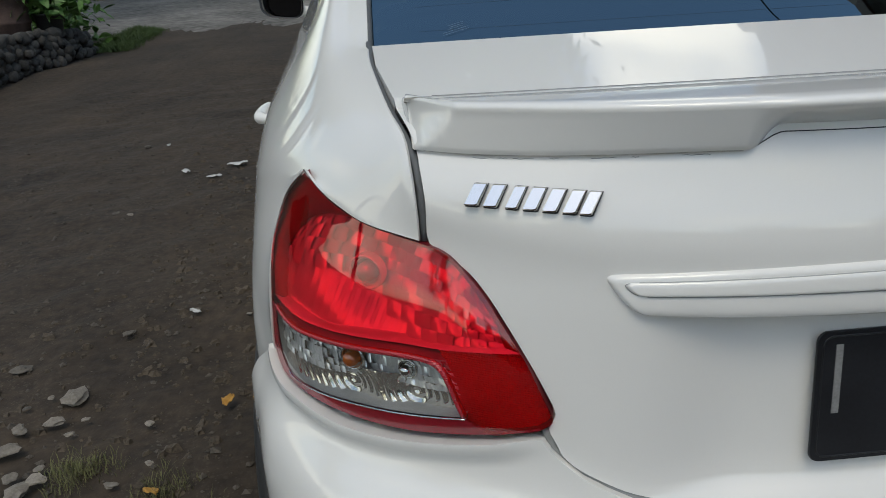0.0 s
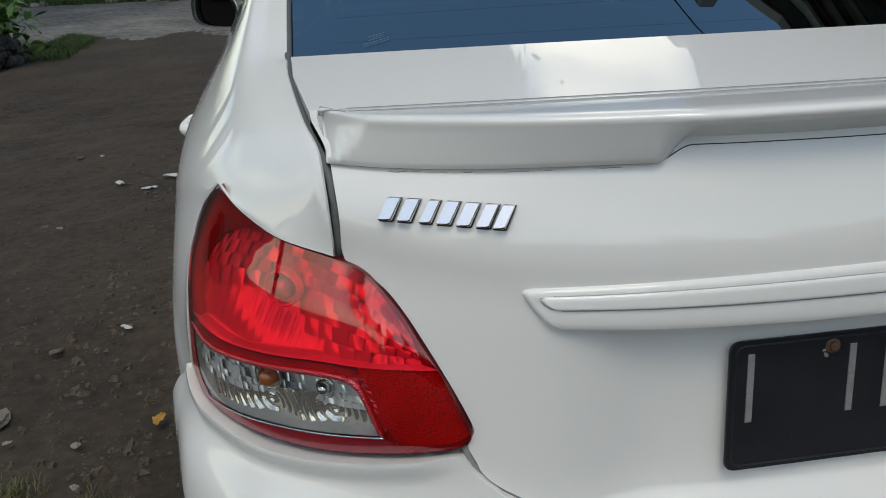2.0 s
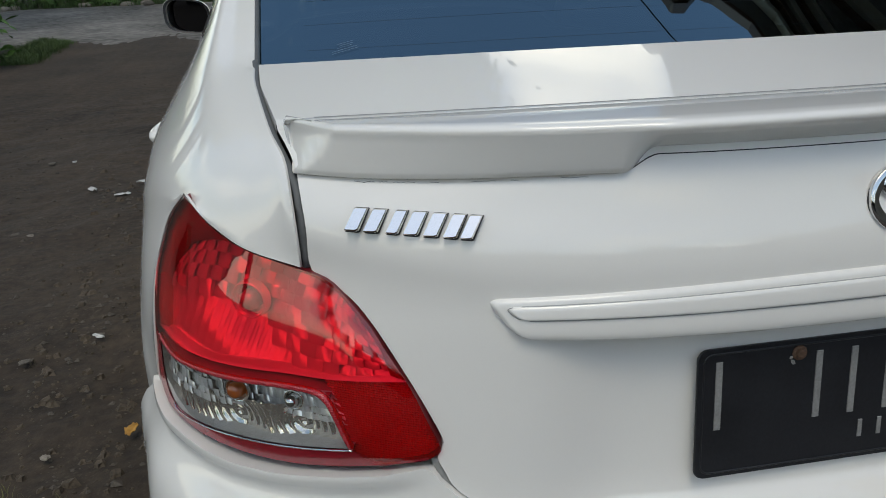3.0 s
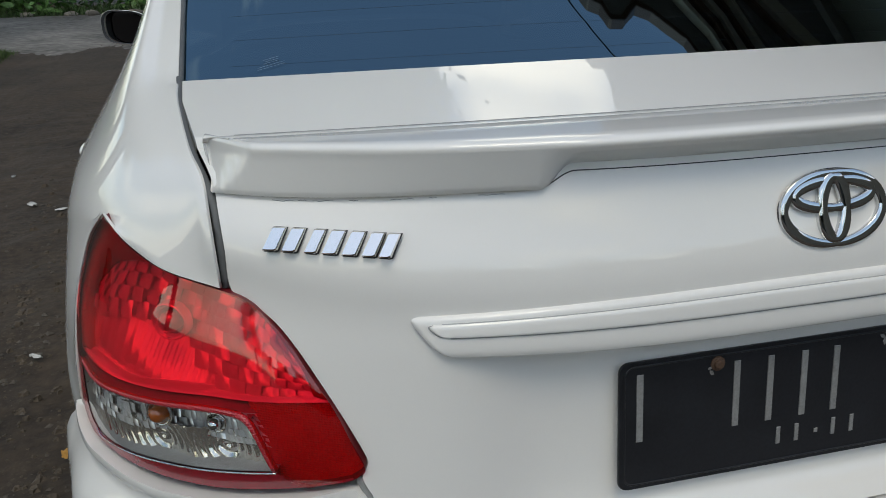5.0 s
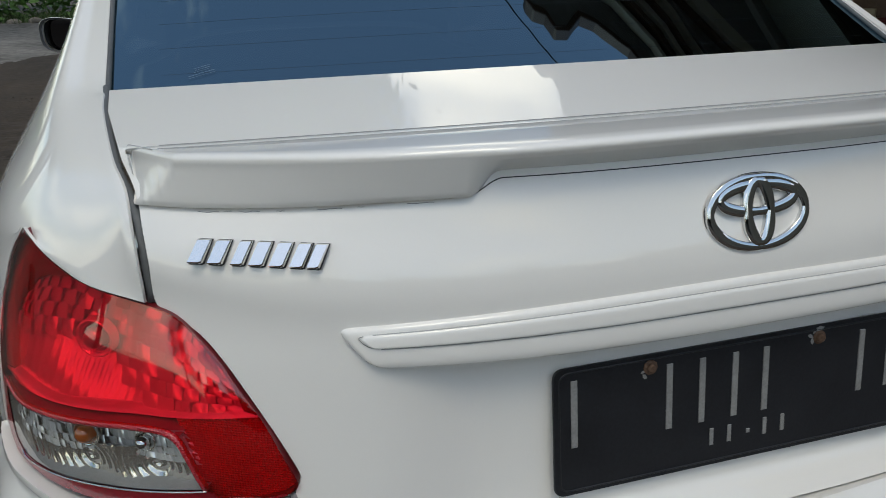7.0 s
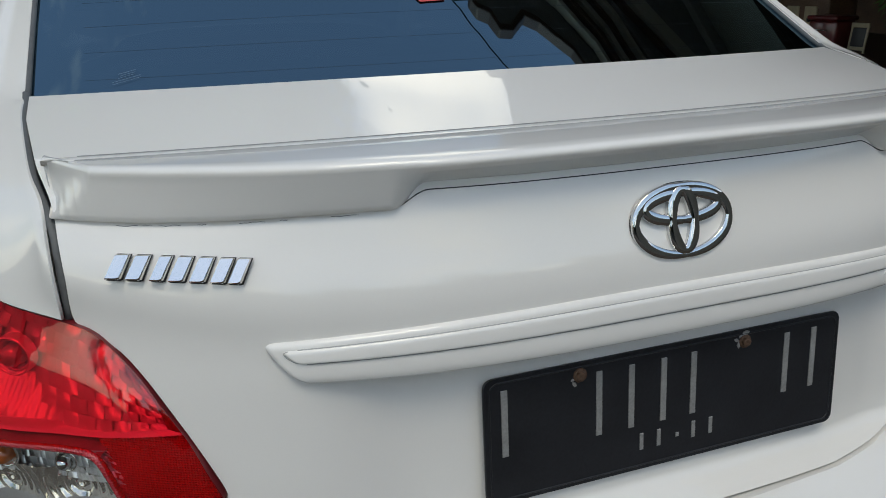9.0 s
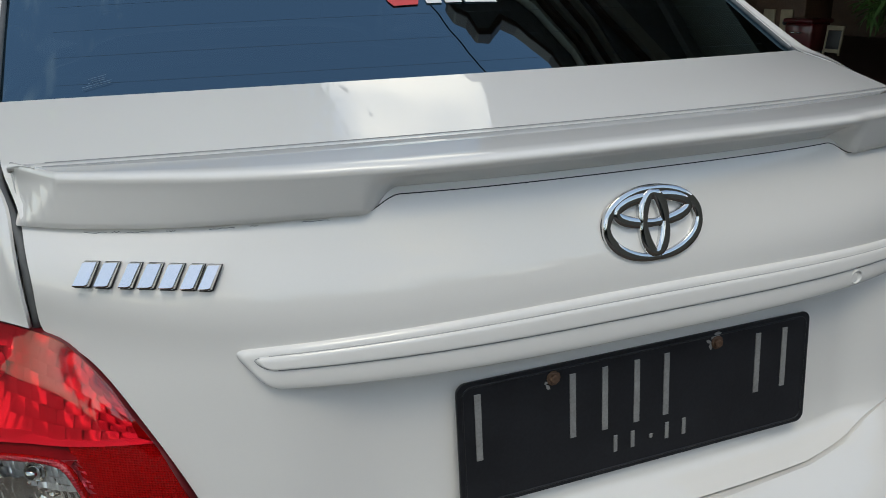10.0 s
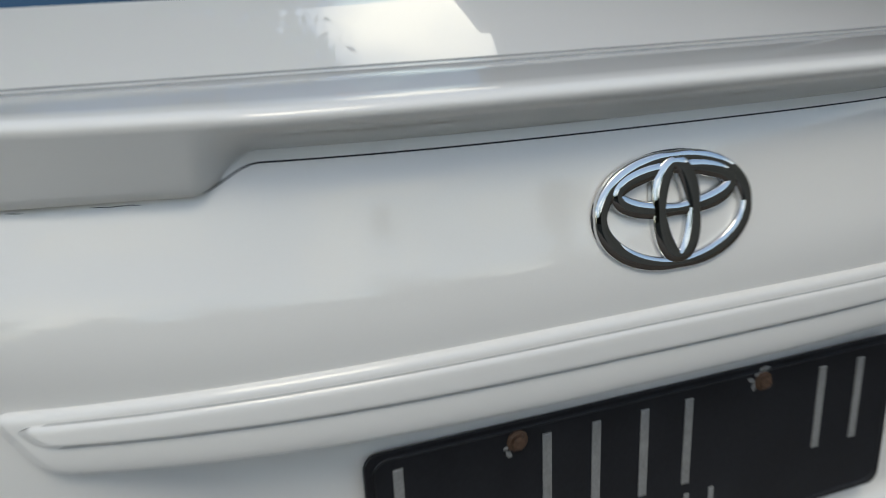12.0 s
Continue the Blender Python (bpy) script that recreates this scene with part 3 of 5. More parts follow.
def facets(bm, flat, s, dive, rows, cols, puff, keep=lambda x, z: True, bowl=None):
    """Reflector of many small curved mirrors, stepped like bricks."""
    n, m = flat.shape[:2]
    pick = lambda v, u: flat[min(int(v * (n - 1) + 0.5), n - 1), min(int(u * (m - 1) + 0.5), m - 1)]
    back = np.array((-s * 0.45, 0.9, 0))
    for i in range(rows):
        shift = 0.45 * (i % 2)
        for j in range(-1, cols):
            u0, u1 = max(0.0, (j + shift) / cols), min(1.0, (j + 1 + shift) / cols)
            if u1 - u0 < 0.2 / cols:
                continue
            c = np.array([[pick((i + p) / rows, u0 + (u1 - u0) * q) for q in (0.0, 0.33, 0.67, 1.0)] for p in (0.0, 0.5, 1.0)])
            if not keep(abs(c[1, 1, 0]), c[1, 1, 1]):
                continue
            p = lamp_sheet(c, 0, s) + back * (dive + (bowl(*c[1, 1]) if bowl else 0))
            saw, tip, turn = puff * (0.6 + random.random()), puff * random.uniform(-0.5, 1.3), puff * random.uniform(-0.4, 0.4)
            for r in range(3):
                for q in range(4):
                    p[r, q] += back * (saw * (1 - q / 3) - 0.9 * puff * (0, 1, 1, 0)[q] * (0.7, 1, 0.7)[r] + tip * r / 2 + turn * (q / 3 - 0.5) * (r - 1))
            sheet(p, bm)
    return bm


for s in (-1, 1):
    lamp = part("tail_lamp", bmesh.new(), HOUSING, car, "red and clear tail lamp cluster")
    red = coons(lamp_line(SPLIT, 40, s), lamp_line(TOP_EDGE, 40, s), lamp_line(OUT_EDGE, 24, s), lamp_line([SPLIT_R, (0.4376, 0.8081)], 24, s))
    red[:, -1] = red[0, -1]
    white = coons(lamp_line(CLEAR_FOOT, 36, s), lamp_line(CLEAR_TOP, 36, s), lamp_line(CLEAR_OUT, 20, s), lamp_line(CLEAR_IN, 20, s))
    # shell of the lenses
    part("red_lens", sheet(lamp_sheet(red, 0.003, s)), RED_LENS, lamp, "clear red lens")
    part("clear_lens", sheet(lamp_sheet(white, 0.0025, s)), CLEAR_LENS, lamp, "clear lens of the indicator and reversing light")
    band = np.stack([lamp_line([(0.7105, 0.772)] + LOW_EDGE[:-1], 60, s) * (1 - t) + lamp_line([(0.7035, 0.767), (0.702, 0.722), (0.690, 0.700)] + CLEAR_FOOT[2:] + [(0.472, 0.7285), (0.4535, 0.7305), (0.4245, 0.7385)], 60, s) * t for t in np.linspace(0, 1, 6)])
    part("lens_band", sheet(lamp_sheet(band, 0.003, s)), BAND, lamp, "dark red lower band")
    corner = coons(lamp_line([(0.492, 0.737), (0.470, 0.7225), (0.4531, 0.727), (0.424, 0.736)], 20, s), lamp_line([(0.510, 0.797), (0.480, 0.803), SPLIT_R], 20, s), lamp_line([(0.492, 0.737), (0.499, 0.762), (0.510, 0.797)], 18, s), lamp_line([(0.424, 0.736), FOOT, (0.427, 0.787), SPLIT_R], 18, s))
    part("reflex_lens", sheet(lamp_sheet(corner, 0.003, s)), RED_LENS, lamp, "red reflex corner lens")
    plate = coons(lamp_line([(0.497, 0.728), (0.474, 0.7195), (0.4531, 0.7255), (0.424, 0.735)], 20, s), lamp_line([(0.513, 0.797), (0.480, 0.803), SPLIT_R], 20, s), lamp_line([(0.497, 0.728), (0.503, 0.762), (0.513, 0.797)], 18, s), lamp_line([(0.424, 0.735), FOOT, (0.427, 0.787), SPLIT_R], 18, s))
    part("reflex_plate", sheet(lamp_sheet(plate, -0.004, s)), REFLEX, lamp)
    # housing behind, dark red at the rim
    back = coons(lamp_line([(0.712, 0.716), (0.690, 0.689), (0.563, 0.702), (0.506, 0.714)], 30, s), lamp_line(TOP_EDGE, 30, s), lamp_line([(0.712, 0.716)] + OUT_EDGE, 30, s), lamp_line([(0.506, 0.714), (0.470, 0.75), SPLIT_R], 30, s))
    part("housing", sheet(lamp_sheet(back, 0, s, 0.036)), HOUSING, lamp)
    bm = bmesh.new()
    ring = np.concatenate([lamp_line(TOP_EDGE[:-1] + [SPLIT_R, (0.427, 0.787), FOOT], 60, s), lamp_line(LOW_EDGE[::-1], 50, s)[1:], lamp_line(OUT_EDGE, 24, s)[1:-1]])
    rim(bm, lamp_sheet(ring, 0.003, s), np.tile((-s * 0.3, 1.0, 0), (len(ring), 1)), 0.028)
    part("rim", bm, RIM_RED, lamp)
    edge_out = lamp_line([SPLIT_L] + OUT_EDGE[1:-1] + TOP_EDGE, 70, s)
    edge_in = lamp_line([(0.694, 0.778), (0.686, 0.835), (0.656, 0.880), (0.632, 0.898), (0.605, 0.907), (0.575, 0.904), (0.540, 0.900), (0.500, 0.887), (0.466, 0.842), (0.455, 0.811)], 70, s)
    wall_in = np.concatenate([lamp_sheet(edge_out, 0, s, 0.004)[None], lamp_sheet(edge_in, 0, s, 0.006)[None], lamp_sheet(edge_in, 0, s, 0.032)[None]])
    sill_in = [(0.694, 0.778), (0.645, 0.777), (0.605, 0.786), (0.556, 0.796), (0.510, 0.801), (0.455, 0.811)]
    part("reflector_sill", sheet(np.stack([lamp_sheet(lamp_line(SPLIT, 40, s), 0, s, 0.003), lamp_sheet(lamp_line(sill_in, 40, s), 0, s, 0.005), lamp_sheet(lamp_line(sill_in, 40, s), 0, s, 0.032)])), REFLECTOR, lamp)
    part("bezel", sheet(wall_in), BEZEL, lamp, "crimson inner bezel")
    # silvered bowl behind the red lens: bands of small mirrors
    bowl = coons(lamp_line([(0.694, 0.778), (0.645, 0.777), (0.605, 0.786), (0.556, 0.796), (0.510, 0.801), (0.455, 0.811)], 120, s), lamp_line([(0.656, 0.880), (0.632, 0.898), (0.605, 0.907), (0.575, 0.904), (0.540, 0.900), (0.500, 0.887), (0.466, 0.842)], 120, s), lamp_line([(0.694, 0.778), (0.686, 0.835), (0.656, 0.880)], 60, s), lamp_line([(0.455, 0.811), (0.459, 0.826), (0.466, 0.842)], 60, s))
    part("reflector", facets(bmesh.new(), bowl, s, 0.006, 7, 15, 0.0024, keep=lambda x, z: z > 0.832 - max(0, 0.59 - x) * 0.75, bowl=lambda x, z: 0.020 * math.exp(-((abs(x) - 0.59) ** 2 + (z - 0.845) ** 2) / 0.0030)), REFLECTOR, lamp, "silvered reflector of small mirrors", smooth=True)
    for line in (CLEAR_FOOT, CLEAR_OUT, CLEAR_TOP):
        part("bezel", sheet(np.stack([lamp_sheet(lamp_line(line, 36, s), 0.001, s), lamp_sheet(lamp_line(line, 36, s), 0, s, 0.03)])), HOUSING_GREY, lamp)
    dish = coons(lamp_line(CLEAR_FOOT, 110, s), lamp_line(CLEAR_TOP, 110, s), lamp_line(CLEAR_OUT, 60, s), lamp_line(CLEAR_IN, 60, s))[:29]
    ripple = [np.cos(np.hypot(np.abs(dish[..., 0]) - cx, dish[..., 1] - cz) / 0.0042 * 3.14) for cx, cz in ((0.615, 0.722), (0.545, 0.738))]
    deep = 0.008 + 0.0011 * np.where(np.abs(dish[..., 0]) > 0.582, ripple[0], ripple[1]) + 0.010 * (np.exp(-((np.abs(dish[..., 0]) - 0.615) ** 2 / 0.0005 + (dish[..., 1] - 0.722) ** 2 / 0.0006)) + np.exp(-((np.abs(dish[..., 0]) - 0.545) ** 2 / 0.0005 + (dish[..., 1] - 0.738) ** 2 / 0.0006)))
    part("indicator_dish", sheet(lamp_sheet(dish, 0, s) + np.array((-s * 0.45, 0.9, 0)) * deep[..., None]), DULL, lamp, "two smooth round reflectors")
    part("indicator_reflector", facets(bmesh.new(), white[6:], s, 0.005, 6, 22, 0.0020, bowl=lambda x, z: 0.014 * math.exp(-((abs(x) - 0.59) ** 2 + (z - 0.75) ** 2) / 0.002)), MIRRORS, lamp, "silvered reflector of small mirrors")
    spread = lambda g, c, k, w: k * np.exp(-((np.abs(g[..., 0]) - c[0]) ** 2 + (g[..., 1] - c[1]) ** 2) / w)
    part("reflector_back", sheet(lamp_sheet(bowl, 0, s) + np.array((-s * 0.45, 0.9, 0)) * (0.0125 + spread(bowl, (0.59, 0.845), 0.020, 0.0030) + 0.0011 * np.abs(np.sin((np.abs(bowl[..., 0]) + 0.35 * bowl[..., 1]) * 330)))[..., None]), REFLECTOR, lamp)
    part("reflector_back", sheet(lamp_sheet(white[9:], 0, s) + np.array((-s * 0.45, 0.9, 0)) * (0.0105 + spread(white[9:], (0.59, 0.75), 0.014, 0.002))[..., None]), DULL, lamp)
    # divider between red and clear
    part("divider", tube(lamp_sheet(lamp_line(CLEAR_TOP[:-1] + CLEAR_IN[::-1], 50, s), 0.001, s), 0.0036, steps=8), REFLEX, lamp)
    part("divider", tube(lamp_sheet(lamp_line(CLEAR_FOOT, 40, s), 0.0035, s), 0.0008, steps=6), CHROME, lamp)
    for name, x, z, mat, r in (("stop_bulb", 0.584, 0.856, BULB, 0.0120), ("indicator_bulb", 0.607, 0.758, AMBER, 0.0105), ("reversing_bulb", 0.549, 0.766, CHROME, 0.0078)):
        m = Matrix.Translation(lamp_sheet(np.array((x * s, z)), 0, s, 0.0 if mat is AMBER else 0.004)) @ Matrix.Rotation(radians(90), 4, "X") @ Matrix.Rotation(radians(s * 30), 4, "Y")
        bulb = part(name, lathe([(r * 0.95, -0.012), (r * 0.90, 0.0), (r * 0.80, 0.004), (r * 0.55, 0.0065), (r * 0.25, 0.0075), (0.0001, 0.0078)], 24, m=m), mat, lamp)
        rings = [(r * a, b) for a, b in ((1.70, -0.010), (1.68, 0.0005), (1.58, 0.0022), (1.46, 0.0005), (1.42, -0.003), (1.32, -0.0012), (1.20, -0.0030), (1.12, -0.009), (0.9, -0.011)) if name == "stop_bulb" or a < 1.45]
        part("bulb_collar", lathe(rings, 32, m=m), REFLECTOR if name == "stop_bulb" else DULL, bulb, "ribbed collar round the bulb")

# boot spoiler
xs = np.unique(np.concatenate([np.linspace(-0.523, 0.523, 90), np.linspace(0.20, 0.28, 16), np.linspace(-0.28, -0.20, 16), np.linspace(0.475, 0.523, 34), -np.linspace(0.475, 0.523, 34)]))
a = np.abs(xs)
leg, end = step((a - 0.217) / 0.036), step((a - 0.488) / 0.038)
foot_y = 0.096 + 0.40 * xs ** 2
foot_z = deck_z(xs, foot_y)
low_z = 1.0125 - (0.0235 - 0.010 * step((0.50 - a) / 0.25)) * leg
low_y = on_rear(xs, low_z)[:, 1] + 0.008 - 0.016 * leg
crest_y = on_rear(xs, 1.0 + 0.0095 * step((0.46 - a) / 0.2))[:, 1] - (0.030 - 0.004 * leg)
slant = lambda t: 0.050 * np.clip((a - 0.484 - 0.034 * t) / (0.041 - 0.034 * t + 0.003), 0, 1)
crest_z = 1.0475 - 0.011 * (a / 0.52) ** 2
mid = lambda t, lift: (foot_y - 0.032 + (crest_y + slant(0) - foot_y + 0.032) * t, foot_z + 0.004 + (crest_z - foot_z - 0.004) * t + lift)
prof = [(foot_y + 0.001, foot_z - 0.004), (foot_y, foot_z + 0.0015), (foot_y - 0.003, foot_z + 0.0025), (foot_y - 0.024, foot_z + 0.0030), (foot_y - 0.0255, foot_z + 0.0012), (foot_y - 0.027, foot_z + 0.0040),
        mid(0.25, 0.0008), mid(0.5, 0.0008), mid(0.75, 0.0006), (crest_y + 0.007 + slant(0), crest_z), (crest_y + 0.002 + slant(0), crest_z - 0.0018), (crest_y + slant(0), crest_z - 0.005), (crest_y + 0.0015 + slant(0.05), crest_z - 0.009)]
for t in (0.2, 0.45, 0.7, 0.9):
    prof.append((slant(t) + crest_y + 0.0015 + (low_y - crest_y - 0.0015) * t, crest_z - 0.009 + (low_z + 0.003 - crest_z + 0.009) * t))
prof += [(low_y + 0.001, low_z + 0.001), (low_y + 0.005, low_z), (low_y + 0.035, low_z + 0.002)]
wide = [max(0.0, 1 - k / 15) for k in range(len(prof))]
pts = np.stack([np.stack([xs + np.sign(xs) * 0.0065 * w * step((a - 0.485) / 0.038), y, z], -1) for w, (y, z) in zip(wide, prof)])
ends = []
for j, sx in ((0, -1), (-1, 1)):
    c = pts[:, j].mean(0)
    ends.append([c + (pts[:, j] - c) * f + (sx * d, 0, 0) for f, d in ((0.99, 0.0008), (0.97, 0.0013), (0.94, 0.0015))])
pts = np.concatenate([np.stack(ends[0][::-1], 1), pts, np.stack(ends[1], 1)], 1)
bm = sheet(pts)
for j in (0, -1):
    bm.faces.new([bm.verts.new(p) for p in pts[:, j]])
bmesh.ops.recalc_face_normals(bm, faces=bm.faces)
spoiler = part("boot_spoiler", bm, PAINT, car, "white boot spoiler with two feet")
keep = (a < 0.515)
# thin black tube draws the contact shadow along the spoiler's lower edge
part("gap_seal", tube(np.stack([xs, on_rear(xs, low_z - 0.0004)[:, 1] + 0.0002, low_z - 0.0004], -1)[keep], 0.0006, steps=6), RUBBER, spoiler)

for y_line, z_line in ((foot_y - 0.0012, foot_z + 0.0025), (foot_y - 0.0262, foot_z + 0.0038)):
    keep = a < 0.50
    part("joint_line", tube(np.stack([xs, y_line, z_line], -1)[keep], 0.0004, steps=6), LIGHT_SEAL, spoiler)
rng = np.random.default_rng(14)
for x0, x1 in ((-0.47, -0.452), (-0.448, -0.441), (-0.436, -0.418), (-0.405, -0.398), (-0.372, -0.352), (-0.34, -0.334), (-0.30, -0.278)):
    x = np.linspace(x0, x1, 7)
    z = np.interp(np.abs(x), xs[xs >= 0], low_z[xs >= 0]) - 0.0028 + 0.00025 * rng.normal(size=7)
    part("dirt_line", tube(np.stack([x, on_rear(x, z)[:, 1] - 0.0002, z], -1), 0.00012 + 0.00014 * rng.random(), steps=5), SEAL, spoiler)

# garnish bar over the number plate: a rounded bar with a raised strip let into it
us = np.unique(np.concatenate([np.linspace(0, 1, 90), np.linspace(0, 0.05, 22), np.linspace(0.95, 1, 22)]))


def bar_top(x):
    return 0.9075 - 0.105 * x ** 2


def bar_end(r):
    """How far the bar's end is set in, by the share of its height from the top."""
    return np.interp(r, (0, 0.03, 0.08, 0.18, 0.45, 0.70, 0.84, 0.92, 0.97, 1.0), (0.006, 0.002, 0.0005, 0.001, 0.0075, 0.0145, 0.0200, 0.0255, 0.0315, 0.040))


def bar_y(x, z):
    return on_rear(x, np.maximum(z, 0.8775))[..., 1]


def bar_row(r, dy, fall=0.0):
    xl = -0.366 + bar_end(r)
    x = xl + (-2 * xl) * us
    zt = bar_top(x)
    z = zt + (0.8572 - zt) * r
    near = np.minimum(us, 1 - us) * 2 * -xl
    ramp = np.sqrt(np.clip(1 - (1 - np.clip(near / 0.006, 0, 1)) ** 2, 0, 1))
    return np.stack([x, bar_y(x, z) + np.where(dy < 0, dy * ramp + 0.002 * (1 - ramp), dy), z], -1)


rows = [bar_row(r, dy) for r, dy in ((-0.02, 0.004), (0.0, -0.0008), (0.02, -0.0028), (0.05, -0.0042), (0.09, -0.0050), (0.14, -0.0056), (0.20, -0.0060), (0.30, -0.0064), (0.42, -0.0070), (0.50, -0.0076), (0.60, -0.0082),
                                     (0.70, -0.0086), (0.80, -0.0087), (0.87, -0.0084), (0.92, -0.0076), (0.96, -0.0060), (0.985, -0.0040), (1.0, -0.0012))]
under = rows[-1].copy()
under[:, 1] += 0.034
under[:, 2] += 0.001
pts = np.stack(rows + [under])
bm = sheet(pts)
bmesh.ops.recalc_face_normals(bm, faces=bm.faces)
garnish = part("garnish", bm, PAINT, car, "white garnish bar with a raised strip and a fine groove")
# the strip, with its rounded ends
STRIP = 0.352
xc = STRIP * (2 * us - 1)


def strip_row(v, dy):
    """v runs from the strip's top edge, 0, to its lower edge, 1."""
    inset = np.interp(v, (0, 0.06, 0.2, 0.6, 0.85, 0.95, 1), (0.004, 0.001, 0.0, 0.0035, 0.0075, 0.0105, 0.0145))
    x = xc * (STRIP - inset) / STRIP
    zt = bar_top(x)
    hi = zt + (0.8572 - zt) * 0.145
    lo = zt + (0.8572 - zt) * (0.50 - 0.05 * (x / STRIP) ** 2)
    z = hi + (lo - hi) * v
    near = np.minimum(us, 1 - us) * 2 * STRIP
    ramp = np.sqrt(np.clip(1 - (1 - np.clip(near / 0.004, 0, 1)) ** 2, 0, 1))
    return np.stack([x, bar_y(x, z) - 0.0048 + (dy + 0.0048) * ramp, z], -1)


strip_rows = [strip_row(v, dy) for v, dy in ((0, -0.0052), (0.03, -0.0066), (0.10, -0.0077), (0.22, -0.0085), (0.4, -0.0090), (0.6, -0.0095), (0.8, -0.0099), (0.92, -0.0099), (0.97, -0.0094), (1.0, -0.0070))]
bm = sheet(np.stack(strip_rows))
bmesh.ops.recalc_face_normals(bm, faces=bm.faces)
part("strip", bm, PAINT, garnish, "raised white strip")
low_line = strip_row(1.0, -0.0086)
part("groove", tube(low_line[(us > 0.004) & (us < 0.996)] + (0, 0, -0.0004), 0.0004, steps=6), LIGHT_SEAL, garnish)
for j in (0, -1):
    end = np.array([strip_row(v, -0.0062)[j] for v in np.linspace(0, 1, 12)])
    end[:, 1] -= 0.0026
    part("groove", tube(smooth_line(end, 24), 0.0003, steps=6), LIGHT_SEAL, garnish)
top_line = strip_row(0.0, -0.0060)
part("groove", tube(top_line[(us > 0.01) & (us < 0.99)], 0.0005, steps=6), PALE_LINE, garnish)
key = on_rear(0.247, 0.870) + (0, -0.008, 0)
m = Matrix.Translation(key) @ Matrix.Rotation(radians(90), 4, "X")
part("lock", lathe([(0.0085, -0.004), (0.0085, 0.0015), (0.0075, 0.0022), (0.0062, 0.0015), (0.006, 0.0005), (0.0001, 0.0004)], 24, m=m), PAINT, garnish, "round boot lock")
part("key_slot", box(bmesh.new(), (0.0014, 0.001, 0.005), key + (-0.002, -0.0002, 0.001)), SMOKE, garnish)


# badges
def frame_at(x, z, proud=0.0):
    """The rear face's own axes at a place: right, up along it, and out."""
    p, r, u = on_rear(x, z), on_rear(x + 0.01, z) - on_rear(x - 0.01, z), on_rear(x, z + 0.01) - on_rear(x, z - 0.01)
    r, u = Vector(r).normalized(), Vector(u).normalized()
    o = r.cross(u).normalized()
    u = o.cross(r)
    m = Matrix((r, u, o)).transposed().to_4x4()
    return Matrix.Translation(Vector(p) + o * proud) @ m


def oval(m, a, b, w, h, at=(0, 0), steps=72, bm=None):
    """An oval ring with a rounded section, thicker at its sides when w is a pair."""
    rows = []
    wide = w if hasattr(w, "__len__") else (w, w)
    for k in range(steps):
        t = 2 * math.pi * k / steps
        d = Vector((b * math.cos(t), a * math.sin(t))).normalized()
        width = wide[0] * abs(math.cos(t)) + wide[1] * abs(math.sin(t))
        row = []
        for e, f in ((-1, 0), (-1, 0.70), (-0.94, 0.86), (-0.80, 0.95), (-0.4, 1.03), (0, 1.06), (0.4, 1.03), (0.80, 0.95), (0.94, 0.86), (1, 0.70), (1, 0)):
            row.append(m @ Vector((at[0] + a * math.cos(t) + d.x * e * width / 2, at[1] + b * math.sin(t) + d.y * e * width / 2, f * h)))
        rows.append(row)
    return sheet(np.array([[list(p) for p in r] for r in rows + rows[:1]]), bm)


def prism(outline, m, h, bevel=0.0012):
    """A flat badge letter block: outline raised by h, its top edge chamfered."""
    c = Vector((sum(p[0] for p in outline) / len(outline), sum(p[1] for p in outline) / len(outline)))
    rings = []
    for inset, z in ((0, 0), (0, h * 0.6), (bevel, h)):
        ring = []
        for p in outline:
            d = c - Vector(p)
            q = Vector(p) + d.normalized() * min(inset, d.length * 0.4)
            ring.append((q.x, q.y, z))
        rings.append(ring)
    bm = bmesh.new()
    vs = [[bm.verts.new(m @ Vector(p)) for p in r] for r in rings]
    n = len(outline)
    for r0, r1 in zip(vs, vs[1:]):
        for k in range(n):
            bm.faces.new((r0[k], r0[(k + 1) % n], r1[(k + 1) % n], r1[k]))
    bm.faces.new(vs[-1])
    return bm


m = Matrix.Translation((0.0145, 0, 0)) @ frame_at(0.003, 0.964, 0.0005) @ Matrix.Rotation(radians(4), 4, "X")
badge = part("round_badge", oval(m, 0.0508, 0.0318, (0.0078, 0.0066), 0.0046), CHROME, car, "chrome oval badge")
part("badge_oval", oval(m, 0.0392, 0.0124, (0.0080, 0.0076), 0.0050, (0, 0.0130)), CHROME, badge)
part("badge_oval", oval(m, 0.0120, 0.0277, (0.0086, 0.0078), 0.0056, (0, 0.0005)), CHROME, badge)
part("badge_rim", oval(m, 0.0548, 0.0355, 0.0012, 0.0008), SMOKE, badge)

